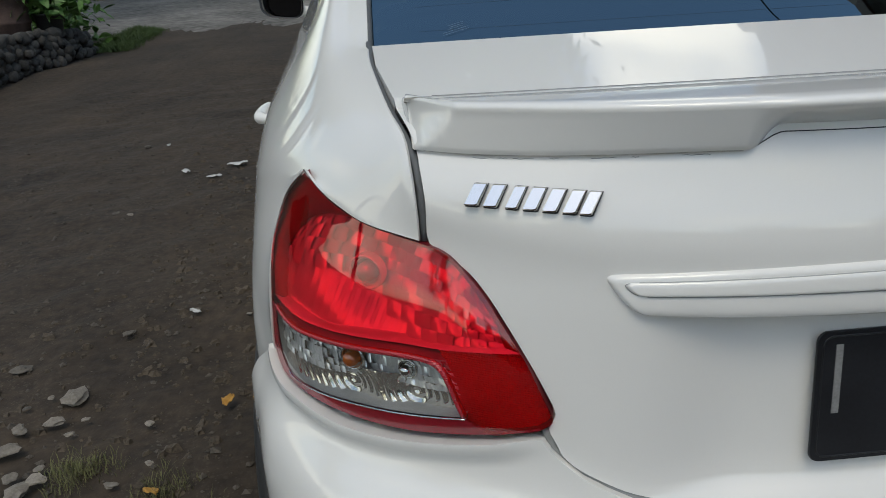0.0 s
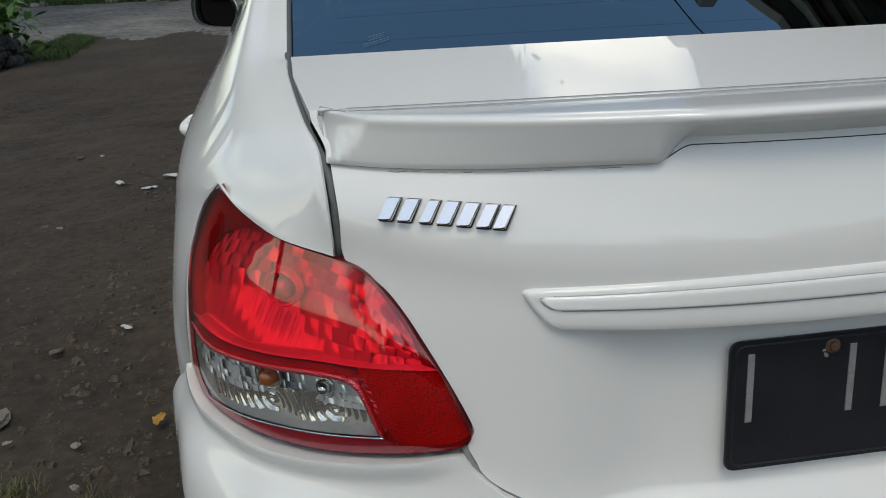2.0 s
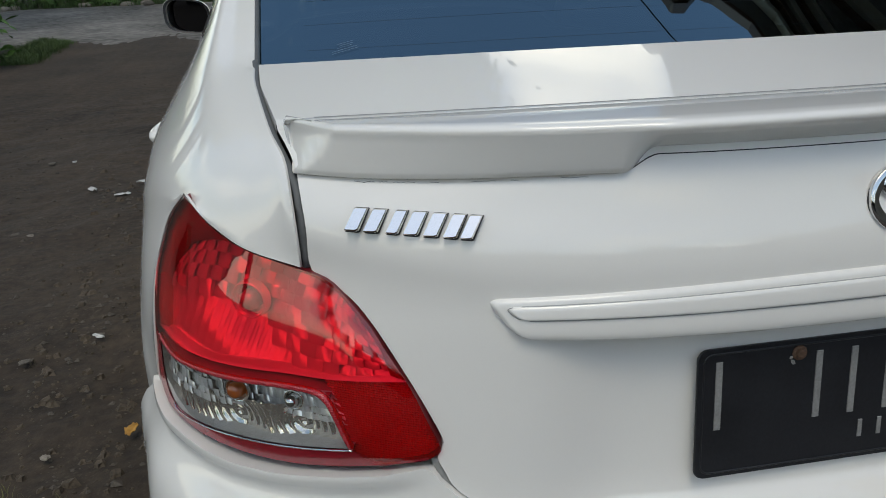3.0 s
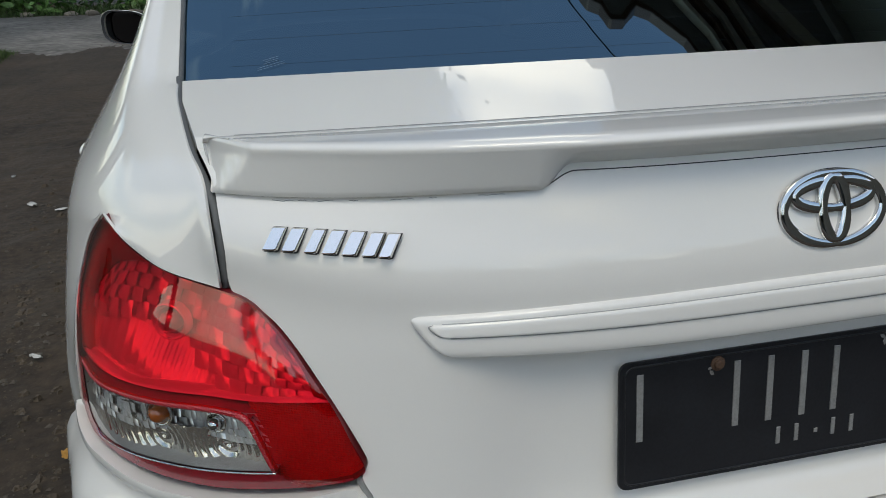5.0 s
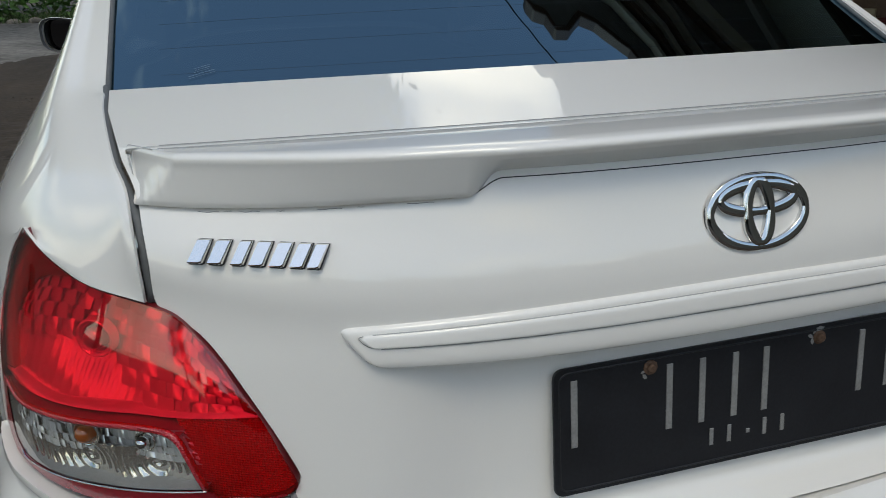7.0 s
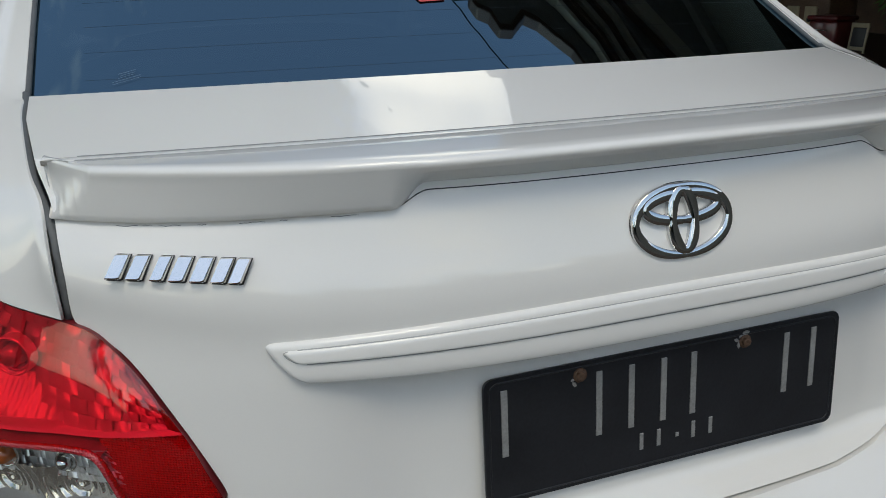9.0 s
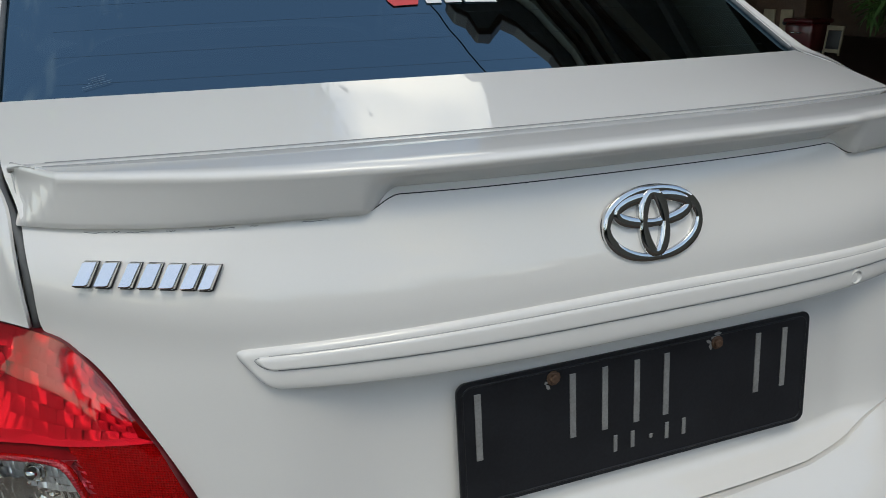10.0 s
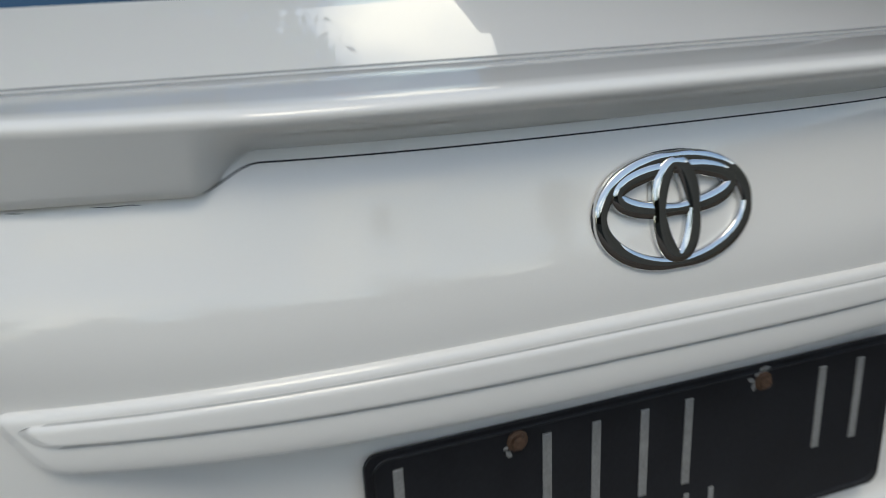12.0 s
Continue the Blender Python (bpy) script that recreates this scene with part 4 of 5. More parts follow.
# name badge, as four plain chrome pieces
m = frame_at(-0.424, 0.9565, 0.0006)
m = m @ Matrix.Rotation(radians(-1.0), 4, "Z")
name_badge = part("name_badge", bmesh.new(), CHROME, car, "slanted chrome name badge")
for x0, x1 in ((-0.058, -0.046), (-0.040, -0.028), (-0.019, -0.009), (-0.003, 0.009), (0.015, 0.027), (0.033, 0.044), (0.048, 0.058)):
    q = [(x0 - 0.0032, -0.0105), (x1 - 0.0048, -0.0105), (x1 - 0.0024, -0.0096), (x1 + 0.0042, 0.0112), (x0 + 0.0048, 0.0112), (x0 + 0.0032, 0.0104)]
    part("badge_back", prism([(a + (0.0006 if a > (x0 + x1) / 2 else -0.0006), b + (0.0006 if b > 0 else -0.0007)) for a, b in q], m, 0.0012, 0.0002), SMOKE, name_badge)
    bm = prism(q, m @ Matrix.Translation((0, 0, 0.0010)), 0.0034)
    # the faces lean up towards the sky
    for v in bm.verts:
        local = m.inverted() @ v.co
        if local.z > 0.002:
            v.co += m.to_3x3() @ Vector((0, 0, 0.13 * (0.0112 - local.y)))
    part("badge_bar", bm, BRIGHT, name_badge, smooth=False)

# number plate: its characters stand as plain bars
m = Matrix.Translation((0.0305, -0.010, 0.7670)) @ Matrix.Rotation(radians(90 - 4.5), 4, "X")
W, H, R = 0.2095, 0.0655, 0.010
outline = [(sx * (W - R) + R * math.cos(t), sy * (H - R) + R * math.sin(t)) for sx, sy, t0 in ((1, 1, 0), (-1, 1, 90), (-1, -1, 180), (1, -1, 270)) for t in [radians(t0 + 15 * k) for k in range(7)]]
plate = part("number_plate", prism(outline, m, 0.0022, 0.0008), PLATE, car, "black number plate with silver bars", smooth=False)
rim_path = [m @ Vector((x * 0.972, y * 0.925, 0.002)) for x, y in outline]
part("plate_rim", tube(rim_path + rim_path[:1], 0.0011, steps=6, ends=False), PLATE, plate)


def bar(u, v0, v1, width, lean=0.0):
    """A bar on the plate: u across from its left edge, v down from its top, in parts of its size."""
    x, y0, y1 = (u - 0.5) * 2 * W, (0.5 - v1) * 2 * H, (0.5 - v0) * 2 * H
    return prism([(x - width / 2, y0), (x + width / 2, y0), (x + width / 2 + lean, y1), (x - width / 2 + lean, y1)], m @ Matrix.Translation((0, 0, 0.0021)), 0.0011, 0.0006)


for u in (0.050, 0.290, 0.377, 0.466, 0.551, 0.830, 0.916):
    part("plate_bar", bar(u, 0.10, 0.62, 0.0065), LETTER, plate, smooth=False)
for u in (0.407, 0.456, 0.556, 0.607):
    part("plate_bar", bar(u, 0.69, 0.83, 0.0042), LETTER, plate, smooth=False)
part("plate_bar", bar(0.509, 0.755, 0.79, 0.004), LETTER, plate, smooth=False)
for u in (0.240, 0.700):
    mm = m @ Matrix.Translation(((u - 0.5) * 2 * W, 0.40 * 2 * H, 0.002))
    for k, (turn, far) in enumerate(((2.3, 0.0085), (2.9, 0.0110), (3.5, 0.0078), (1.5, 0.0090)) if u > 0.5 else ((3.6, 0.0085), (4.1, 0.0105))):
        at = mm @ Matrix.Translation((far * math.cos(turn), far * math.sin(turn), 0.0002)) @ Matrix.Rotation(k * 1.9 + u, 4, "Z") @ Matrix.Scale(0.7 + 0.25 * k, 4)
        part("paint_chip", prism([(-0.0034, -0.0012), (0.0008, -0.0021), (0.0036, 0.0004), (0.0005, 0.0019), (-0.0024, 0.0014)], at, 0.0005, 0.0002), LETTER, plate, smooth=False)
    part("bolt", lathe([(0.0075, 0), (0.0075, 0.0012), (0.0052, 0.0022), (0.0048, 0.0045), (0.003, 0.0055), (0.0001, 0.0056)], 10, m=mm), BOLT, plate, smooth=False)

# sticker on the rear window
def on_window(x, y, lift=0.0015):
    return Vector(on_glass(np.array(x), np.array(y))) + Vector((0, -0.45, 0.9)) * lift


def window_patch(x0, x1, y0, y1, r=0.0, lift=0.0015):
    pts = []
    for v in np.linspace(0, 1, 6):
        row = []
        for u in np.linspace(0, 1, 10):
            x, y = x0 + (x1 - x0) * u, y0 + (y1 - y0) * v
            d = r * ((abs(2 * v - 1)) ** 4)
            row.append(list(on_window(min(max(x, x0 + d), x1 - d), y, lift)))
        pts.append(row)
    return sheet(np.array(pts))


sticker = part("sticker", window_patch(-0.088, -0.044, 0.430, 0.486, 0.005), STICKER_RED, window, "red sticker with white bars")
part("sticker_mark", sheet(np.array([[list(on_window(-0.072, 0.447, 0.0022)), list(on_window(-0.058, 0.457, 0.0022))], [list(on_window(-0.072, 0.468, 0.0022)), list(on_window(-0.058, 0.458, 0.0022))]])), STICKER_WHITE, sticker)
x = -0.036
for w in (0.017, 0.017, 0.015, 0.016, 0.015, 0.015, 0.014):
    part("sticker_bar", window_patch(x, x + w - 0.004, 0.447, 0.480), STICKER_WHITE, sticker)
    x += w
x = -0.036
for w in (0.027, 0.029, 0.052):
    part("sticker_bar", window_patch(x, x + w - 0.005, 0.431, 0.4405), STICKER_WHITE, sticker)
    x += w
etch = part("glass_mark", window_patch(-0.470, -0.438, 0.3850, 0.3856), ETCHED, window, "faint etched glass mark")
for y0, x0, x1 in ((0.3890, -0.470, -0.438), (0.3935, -0.463, -0.445), (0.3970, -0.461, -0.444), (0.4010, -0.463, -0.443)):
    part("etched_bar", window_patch(x0, x1, y0, y0 + 0.0007), ETCHED, etch)

# roof, screen, side glass and doors
x, y = np.meshgrid(np.linspace(-0.56, 0.56, 30), np.linspace(0.97, 2.16, 30))
panel("roof", on_top(x, y), PAINT, car, -1, 0.03, "white roof")
x, y = np.meshgrid(np.linspace(-0.60, 0.60, 24), np.linspace(2.18, 2.98, 20))
part("windscreen", sheet(on_top(x * (0.9 + 0.12 * (y - 2.18)), y)), GLASS, car, "dark tinted windscreen")
x, y = np.meshgrid(np.linspace(-0.68, 0.68, 30), np.linspace(3.0, 4.02, 24))
panel("bonnet", on_top(x, y), PAINT, car, -1, 0.03, "white bonnet")
for s in (-1, 1):
    def side(y0, y1, z0, z1, n=24, k=24, level=0.0):
        y, z = np.meshgrid(np.linspace(y0, y1, n), np.linspace(z0, z1, k))
        return on_side(y, z, s, level)
    # doors: the rear one is cut by the wheel arch
    z = np.linspace(0.25, 0.985, 34)
    back = np.interp(z, (0.25, 0.35, 0.45, 0.55, 0.63, 0.68, 0.71, 0.78, 0.86, 0.93, 0.985), (1.12, 1.118, 1.09, 1.04, 1.0, 1.0, 1.012, 1.045, 1.066, 1.088, 1.11))
    yy = back[:, None] + (1.835 - back)[:, None] * np.linspace(0, 1, 26)[None]
    door = panel("rear_door", on_side(yy, z[:, None] + 0 * yy, s), PAINT, car, s, 0.02, "white rear door")
    door2 = panel("front_door", side(1.842, 2.80, 0.25, 0.985), PAINT, car, s, 0.02, "white front door")
    for d, y in ((door, 1.0), (door2, 1.90)):
        h = on_side(y + 0.06, 0.875, s)
        bm = tube(smooth_line([h + (-s * 0.01, 0.075, 0), h + (s * 0.014, 0.065, 0.002), h + (s * 0.020, 0.0, 0.003), h + (s * 0.016, -0.055, 0.002), h + (-s * 0.008, -0.068, 0)], 22), [0.010] * 3 + [0.0125] * 16 + [0.011] * 3, steps=12)
        part("door_handle", bm, PAINT, d, "white grip handle")
    for y0, y1 in ((1.16, 1.80), (1.87, 2.60)):
        z = np.linspace(1.0, 1.335, 14)
        yy = np.linspace(y0, y1, 20)[None] + ((1.0 - z) * (0.55 if y0 > 1.5 else -0.15))[:, None] * np.linspace(0, 1, 20)[None] + ((z - 1.0) * (0.0 if y0 > 1.5 else 0.35))[:, None] * np.linspace(1, 0, 20)[None]
        part("side_window", sheet(on_side(yy, z[:, None] + 0 * yy, s, 0.002)), GLASS, car, "dark tinted side window")
    z = np.linspace(0.985, 1.375, 16)
    yy = 1.13 + (np.minimum(2.80, 2.86 - (z - 1.0) * 1.65) - 1.13)[:, None] * np.linspace(0, 1, 40)[None]
    part("window_frame", sheet(on_side(yy, z[:, None] + 0 * yy, s, -0.004)), PAINT, car, "white window frame and pillars")
    z = np.linspace(0.25, 0.93, 30)
    fy = np.linspace(2.81, 3.95, 44)
    low = np.where(np.abs(fy - 3.30) < 0.36, 0.30 + np.sqrt(np.maximum(0, 0.36 ** 2 - (fy - 3.30) ** 2)), 0.25)
    zz = low[None] + (0.90 - 0.10 * np.maximum(0, fy - 3.2) - low)[None] * np.linspace(0, 1, 24)[:, None]
    panel("front_wing", on_side(fy[None] + 0 * zz, zz, s), PAINT, car, s, 0.02, "white front wing")
    # wheel arch liners, wheels
    for wy in (0.75, 3.30):
        m = Matrix.Translation((s * 0.80, wy, 0.30)) @ Matrix.Rotation(radians(90 * s), 4, "Y")
        part("arch_liner", lathe([(0.352, -0.02), (0.352, -0.26), (0.05, -0.27)], 40, m=m), RUBBER, car)
        m = Matrix.Translation((s * 0.715, wy, 0.300)) @ Matrix.Rotation(radians(90 * s), 4, "Y")
        wheel = part("wheel", lathe([(0.195, 0.062), (0.195, -0.07), (0.02, -0.06), (0.0001, -0.06)], 36, m=m), SMOKE, car, "road wheel with a black tyre")
        part("tyre", lathe([(0.195, 0.075), (0.215, 0.092), (0.262, 0.094), (0.288, 0.084), (0.299, 0.06), (0.300, 0.0), (0.299, -0.06), (0.288, -0.084), (0.262, -0.094), (0.215, -0.092), (0.195, -0.075)], 48, m=m), RUBBER, wheel, "black rubber tyre")
        rim_bm = lathe([(0.196, 0.074), (0.190, 0.066), (0.182, 0.03)], 48, m=m)
        lathe([(0.045, 0.03), (0.05, 0.052), (0.03, 0.058), (0.0001, 0.058)], 24, rim_bm, m)
        for k in range(5):
            mm = m @ Matrix.Rotation(2 * math.pi * k / 5, 4, "Z")
            box(rim_bm, (0.15, 0.042, 0.022), (0, 0, 0), mm @ Matrix.Translation((0.115, 0, 0.045)) @ Matrix.Rotation(radians(4), 4, "Y"), 0.006)
        part("rim", rim_bm, CHROME, wheel, "five-spoke alloy rim")
    # sill
    part("sill", box(bmesh.new(), (0.08, 1.85, 0.10), (s * 0.78, 2.02, 0.245), None, 0.02), PAINT, car)
# nose
pts = []
z = np.linspace(0.22, 0.70, 22)
ph = np.radians(np.linspace(-62, 62, 60))
zz, pp = np.meshgrid(z, ph, indexing="ij")
c = np.stack([0 * zz, 0 * zz + 3.25, zz], -1)
d = np.stack([np.sin(pp), np.cos(pp), 0 * zz], -1)
panel("front_bumper", solve(body, c + d * 1.3, c + d * 0.2), PAINT, car, -1, 0.03, "white front bumper", heart=(0, 3.2, 0.5))
for s in (-1, 1):
    y, z = np.meshgrid(np.linspace(3.70, 4.0, 14), np.linspace(0.64, 0.80, 10))
    part("headlamp", sheet(on_side(y, z - 0.25 * (y - 3.7) * (z - 0.6), s, 0.006)), CLEAR_LENS, car, "clear headlamp")
part("underbody", box(bmesh.new(), (1.40, 3.9, 0.10), (0, 2.0, 0.22), None, 0.02), RUBBER, car)
part("parcel_shelf", box(bmesh.new(), (1.10, 0.62, 0.03), (0, 0.68, 1.02), None, 0.005), SMOKE, car)

# door mirrors
for s in (-1, 1):
    shell = bmesh.new()
    rows = []
    for t, w, h in ((0.0, 0.985, 0.985), (0.004, 1.0, 1.0), (0.03, 1.0, 1.0), (0.07, 0.90, 0.86), (0.10, 0.62, 0.55), (0.115, 0.2, 0.2)):
        ring = []
        for k in range(40):
            q = 2 * math.pi * k / 40
            cx, cz = math.cos(q), math.sin(q)
            e = (abs(cx) ** 3.2 + abs(cz) ** 3.2) ** (-1 / 3.2)
            ring.append((s * (0.925 + 0.086 * w * e * cx), 2.60 + t, 1.038 + 0.063 * h * e * cz + 0.010 * e * cx * w))
        rows.append(ring)
    mirror = part("door_mirror", sheet(np.array(rows), wrap=True), PAINT, car, "white door mirror")
    g = [[(s * (0.925 + (x - 0.925) * f), 2.60 + 0.006 * (f > 0.99) + 0.010 * (f < 0.99), 1.038 + (z - 1.038) * f) for x, _, z in [(abs(p[0]), p[1], p[2]) for p in rows[0]]] for f in (1.012, 0.95, 0.90)]
    part("mirror_surround", sheet(np.array(g), wrap=True), SMOKE, mirror, "black surround")
    bm = bmesh.new()
    bm.faces.new([bm.verts.new((p[0], 2.609 + 0.30 * (abs(p[0]) - 0.925) + 0.012, p[2])) for p in g[2]])
    # near-black glass colour stands in for a dark reflection
    part("mirror_glass", bm, material("dark_mirror", (0.06, 0.06, 0.065), 0.02, 1.0, 0.02, 5, 50), mirror, smooth=False)
    part("mirror_arm", tube([(s * 0.86, 2.64, 1.0), (s * 0.80, 2.66, 0.985), (s * 0.76, 2.68, 0.98)], [0.022, 0.026, 0.03], steps=12), PAINT, mirror)


# the right half of the car is set off by the middle strip
for ob in car.children_recursive:
    if ob.type == "MESH" and not ob.name.startswith(("number_plate", "plate_", "bolt", "paint_", "sticker", "round_badge", "badge_oval", "badge_rim")):
        co = np.zeros(len(ob.data.vertices) * 3)
        ob.data.vertices.foreach_get("co", co)
        co = co.reshape(-1, 3)
        co[:, 0] += (0.036 - 0.015 * step((co[:, 2] - 1.048) / 0.02)) * step((co[:, 0] + 0.15) / 0.35)
        ob.data.vertices.foreach_set("co", co.ravel())


# ---- ground ----
def ground_z(x, y):
    rise = 0.04 * np.maximum(0, y - 6) ** 1.0 * np.clip((y - 6) / 3, 0, 1)
    return np.minimum(rise, 0.04 * 22 + 0.002 * np.maximum(0, y - 28))


def axis(near, far, fine, lo, hi):
    inner_part = np.arange(lo, hi, fine)
    out = np.geomspace(1, far, 26) - 1
    return np.unique(np.concatenate([lo - out[1:] * 1.0, inner_part, hi + out]))


gx, gy = axis(0, 900, 0.045, -6.0, -0.4), axis(0, 900, 0.06, -0.5, 8.0)
X, Y = np.meshgrid(gx, gy)
bumps = np.zeros_like(X)
for i in range(X.shape[0]):
    for j in range(X.shape[1]):
        if -7 < X[i, j] < 6 and -4 < Y[i, j] < 14:
            p = Vector((X[i, j], Y[i, j], 0))
            bumps[i, j] = 0.030 * noise.noise(p * 0.9) + 0.016 * noise.noise(p * 4.0) + 0.014 * noise.noise(p * 11.0)
fade = np.clip(1 - (np.abs(X) < 0.95) * (Y > -0.3) * (Y < 4.4), 0, 1)
Z = ground_z(X, Y) + bumps * fade - 0.012
ground = tagged(finish(sheet(np.stack([X, Y, Z], -1)), "ground", SOIL), "bare brown soil with grit and stones", "ground", kind="structure")

# road across the far end of the yard
x, y = np.meshgrid(np.linspace(-40, 30, 420), np.linspace(12.4, 21.5, 30))
edge = np.array([[0.5 * noise.noise(Vector((a * 0.4, 3, 0))) + 0.35 * noise.noise(Vector((a * 1.3, 7, 0))) + 0.22 * noise.noise(Vector((a * 4.1, 7, 0))) for a in x[0]]])
y2 = y + edge * (1 - (y - 12.4) / 9.1) + 0.06 * np.maximum(0, x + 3) * (1 - (y - 12.4) / 9.1)
rz = ground_z(x, y2) + 0.012 - 0.05 * (1 - step((y - 12.4) / 1.0))
road = tagged(finish(sheet(np.stack([x, y2, rz], -1)), "road", ROAD), "worn pale grey road with patches", "road", kind="structure")


def rock(size, seed, cuts=2, rough=0.28):
    """An uneven stone."""
    bm = bmesh.new()
    bmesh.ops.create_icosphere(bm, subdivisions=cuts, radius=1)
    off = Vector((seed * 7.3, seed * 3.1, seed * 1.7))
    for v in bm.verts:
        v.co *= 1 + rough * noise.noise(v.co * 1.3 + off) + 0.10 * noise.noise(v.co * 3.1 + off)
        v.co = Vector((v.co.x * size[0], v.co.y * size[1], v.co.z * size[2]))
    return bm


# stones that lie about
STONES = ((-1.78, 1.70, 0.033), (-1.54, 1.49, 0.050), (-1.55, 1.36, 0.029), (-1.63, 1.33, 0.028), (-1.62, 1.23, 0.036), (-1.27, 1.31, 0.014), (-1.50, 1.91, 0.022), (-1.30, 2.07, 0.017), (-1.50, 1.14, 0.017),
          (-1.49, 1.09, 0.028), (-1.52, 1.05, 0.036), (-1.29, 1.04, 0.017), (-1.56, 1.11, 0.023), (-1.46, 1.36, 0.013), (-1.61, 1.50, 0.013), (-1.48, 1.29, 0.014), (-1.22, 1.12, 0.013), (-1.66, 1.45, 0.012),
          (-1.92, 3.37, 0.024), (-2.01, 3.42, 0.021), (-1.10, 2.00, 0.010), (-2.3, 5.1, 0.03))
for k, (x, y, r) in enumerate(STONES):
    ob = finish(rock((r, r * 0.74, r * 0.30), k + 1, 2, 0.6), "stone", PEBBLE, smooth=False)
    ob.location = (x, y, float(ground_z(x, np.array(y))) + r * 0.02)
    ob.rotation_euler = (0, 0, k * 1.7)
    tagged(ob, "grey loose stone lying on the soil", "stone", "loose stones")
bm = bmesh.new()
rng = np.random.default_rng(5)
verts, faces = [], []
for k in range(6500):
    x, y = -0.75 - 2.6 * rng.random() ** 1.2, -0.2 + 9.5 * rng.random() ** 1.3
    if x > -0.95 and rng.random() < 0.5:
        continue
    r = 0.003 + 0.016 * rng.random() ** 5
    zc = float(ground_z(x, np.array(y))) - 0.012 + 0.030 * noise.noise(Vector((x, y, 0)) * 0.9) + 0.016 * noise.noise(Vector((x, y, 0)) * 4.0) + 0.014 * noise.noise(Vector((x, y, 0)) * 11)
    b = len(verts)
    turn = rng.random() * 6.28
    for dx, dy, dz in ((1, 0, 0), (0, 0.8, 0), (-1, 0, 0), (0, -0.8, 0), (0.1, 0.1, 0.6), (0, 0, -0.5)):
        ca, sa = math.cos(turn), math.sin(turn)
        verts.append((x + r * (dx * ca - dy * sa) * (0.7 + 0.6 * rng.random()), y + r * (dx * sa + dy * ca), zc + r * dz + 0.002))
    for q in ((0, 1, 4), (1, 2, 4), (2, 3, 4), (3, 0, 4), (1, 0, 5), (2, 1, 5), (3, 2, 5), (0, 3, 5)):
        faces.append([b + i for i in q])
me = bpy.data.meshes.new("gravel")
me.from_pydata(verts, [], faces)
me.materials.append(GRIT)
tagged(new("gravel", me), "scattered grit and small gravel on soil", "gravel", kind="stuff")


rng = np.random.default_rng(77)
verts, faces = [], []
for k in range(1900):
    x, y = -0.98 - 0.32 * abs(rng.normal()) - 0.10 * rng.random(), 0.6 + 8.0 * rng.random()
    if k % 3 == 0:
        x, y = -1.9 + 0.28 * rng.normal() - 0.9 * rng.random(), 0.9 + 1.1 * rng.random()
    r = 0.006 + 0.020 * rng.random() ** 3
    p = Vector((x, y, 0))
    zc = float(ground_z(x, np.array(y))) - 0.012 + 0.030 * noise.noise(p * 0.9) + 0.016 * noise.noise(p * 4.0) + 0.014 * noise.noise(p * 11)
    b, turn = len(verts), rng.random() * 6.28
    for q in range(5):
        t = turn + q * 1.257
        e = r * (0.7 + 0.6 * rng.random())
        verts.append((x + e * math.cos(t), y + e * math.sin(t), zc - 0.002))
    for q in range(5):
        t = turn + q * 1.257 + 0.3
        e = r * (0.35 + 0.4 * rng.random())
        verts.append((x + e * math.cos(t), y + e * math.sin(t), zc + r * (0.35 + 0.4 * rng.random())))
    faces += [[b + q, b + (q + 1) % 5, b + 5 + (q + 1) % 5, b + 5 + q] for q in range(5)] + [[b + 5 + q for q in range(5)]]
me = bpy.data.meshes.new("clods")
me.from_pydata(verts, [], faces)
me.materials.append(CLOD)
tagged(new("clods", me), "small crumbled clods of brown soil beside the car", "soil", kind="stuff")


def scrap(x, y, size, mat, seed, name, label, category):
    bm = bmesh.new()
    n = 7
    pts = np.zeros((n, n, 3))
    for i in range(n):
        for j in range(n):
            u, v = i / (n - 1) - 0.5, j / (n - 1) - 0.5
            w = 1 - 0.9 * abs(u) ** 1.5 * 2
            p = Vector((u * 3 + seed, v * 3, seed))
            pts[i, j] = (u * size[0], v * size[1] * w + 0.2 * size[1] * noise.noise(p), 0.006 + 0.012 * noise.noise(p * 1.4 + Vector((3, 3, 3))))
    sheet(pts, bm)
    ob = finish(bm, name, mat)
    ob.location = (x, y, float(ground_z(x, np.array(y))) + 0.004)
    ob.rotation_euler = (0, 0, seed * 1.3)
    md = ob.modifiers.new("thickness", "SOLIDIFY")
    md.thickness = 0.0008
    return tagged(ob, label, category)


scrap(-1.065, 1.385, (0.055, 0.035), DRY, 1, "fallen_leaf", "yellow fallen leaf on the soil", "leaf")
scrap(-1.30, 2.04, (0.05, 0.02), LITTER, 2, "paper_scrap", "pale torn paper scrap on the soil", "litter")
scrap(-1.53, 4.35, (0.13, 0.07), LITTER, 0.3, "paper_scrap", "white torn paper scrap on the soil", "litter")
scrap(-1.83, 4.23, (0.09, 0.05), LITTER, 4, "paper_scrap", "white torn paper scrap on the soil", "litter")
scrap(-1.62, 4.05, (0.09, 0.05), LITTER, 5, "paper_scrap", "grey torn paper scrap on the soil", "litter")
scrap(-2.14, 5.07, (0.05, 0.03), LITTER, 6, "paper_scrap", "white torn paper scrap on the soil", "litter")
scrap(-1.18, 0.99, (0.04, 0.025), DRY, 7, "fallen_leaf", "brown fallen leaf on the soil", "leaf")


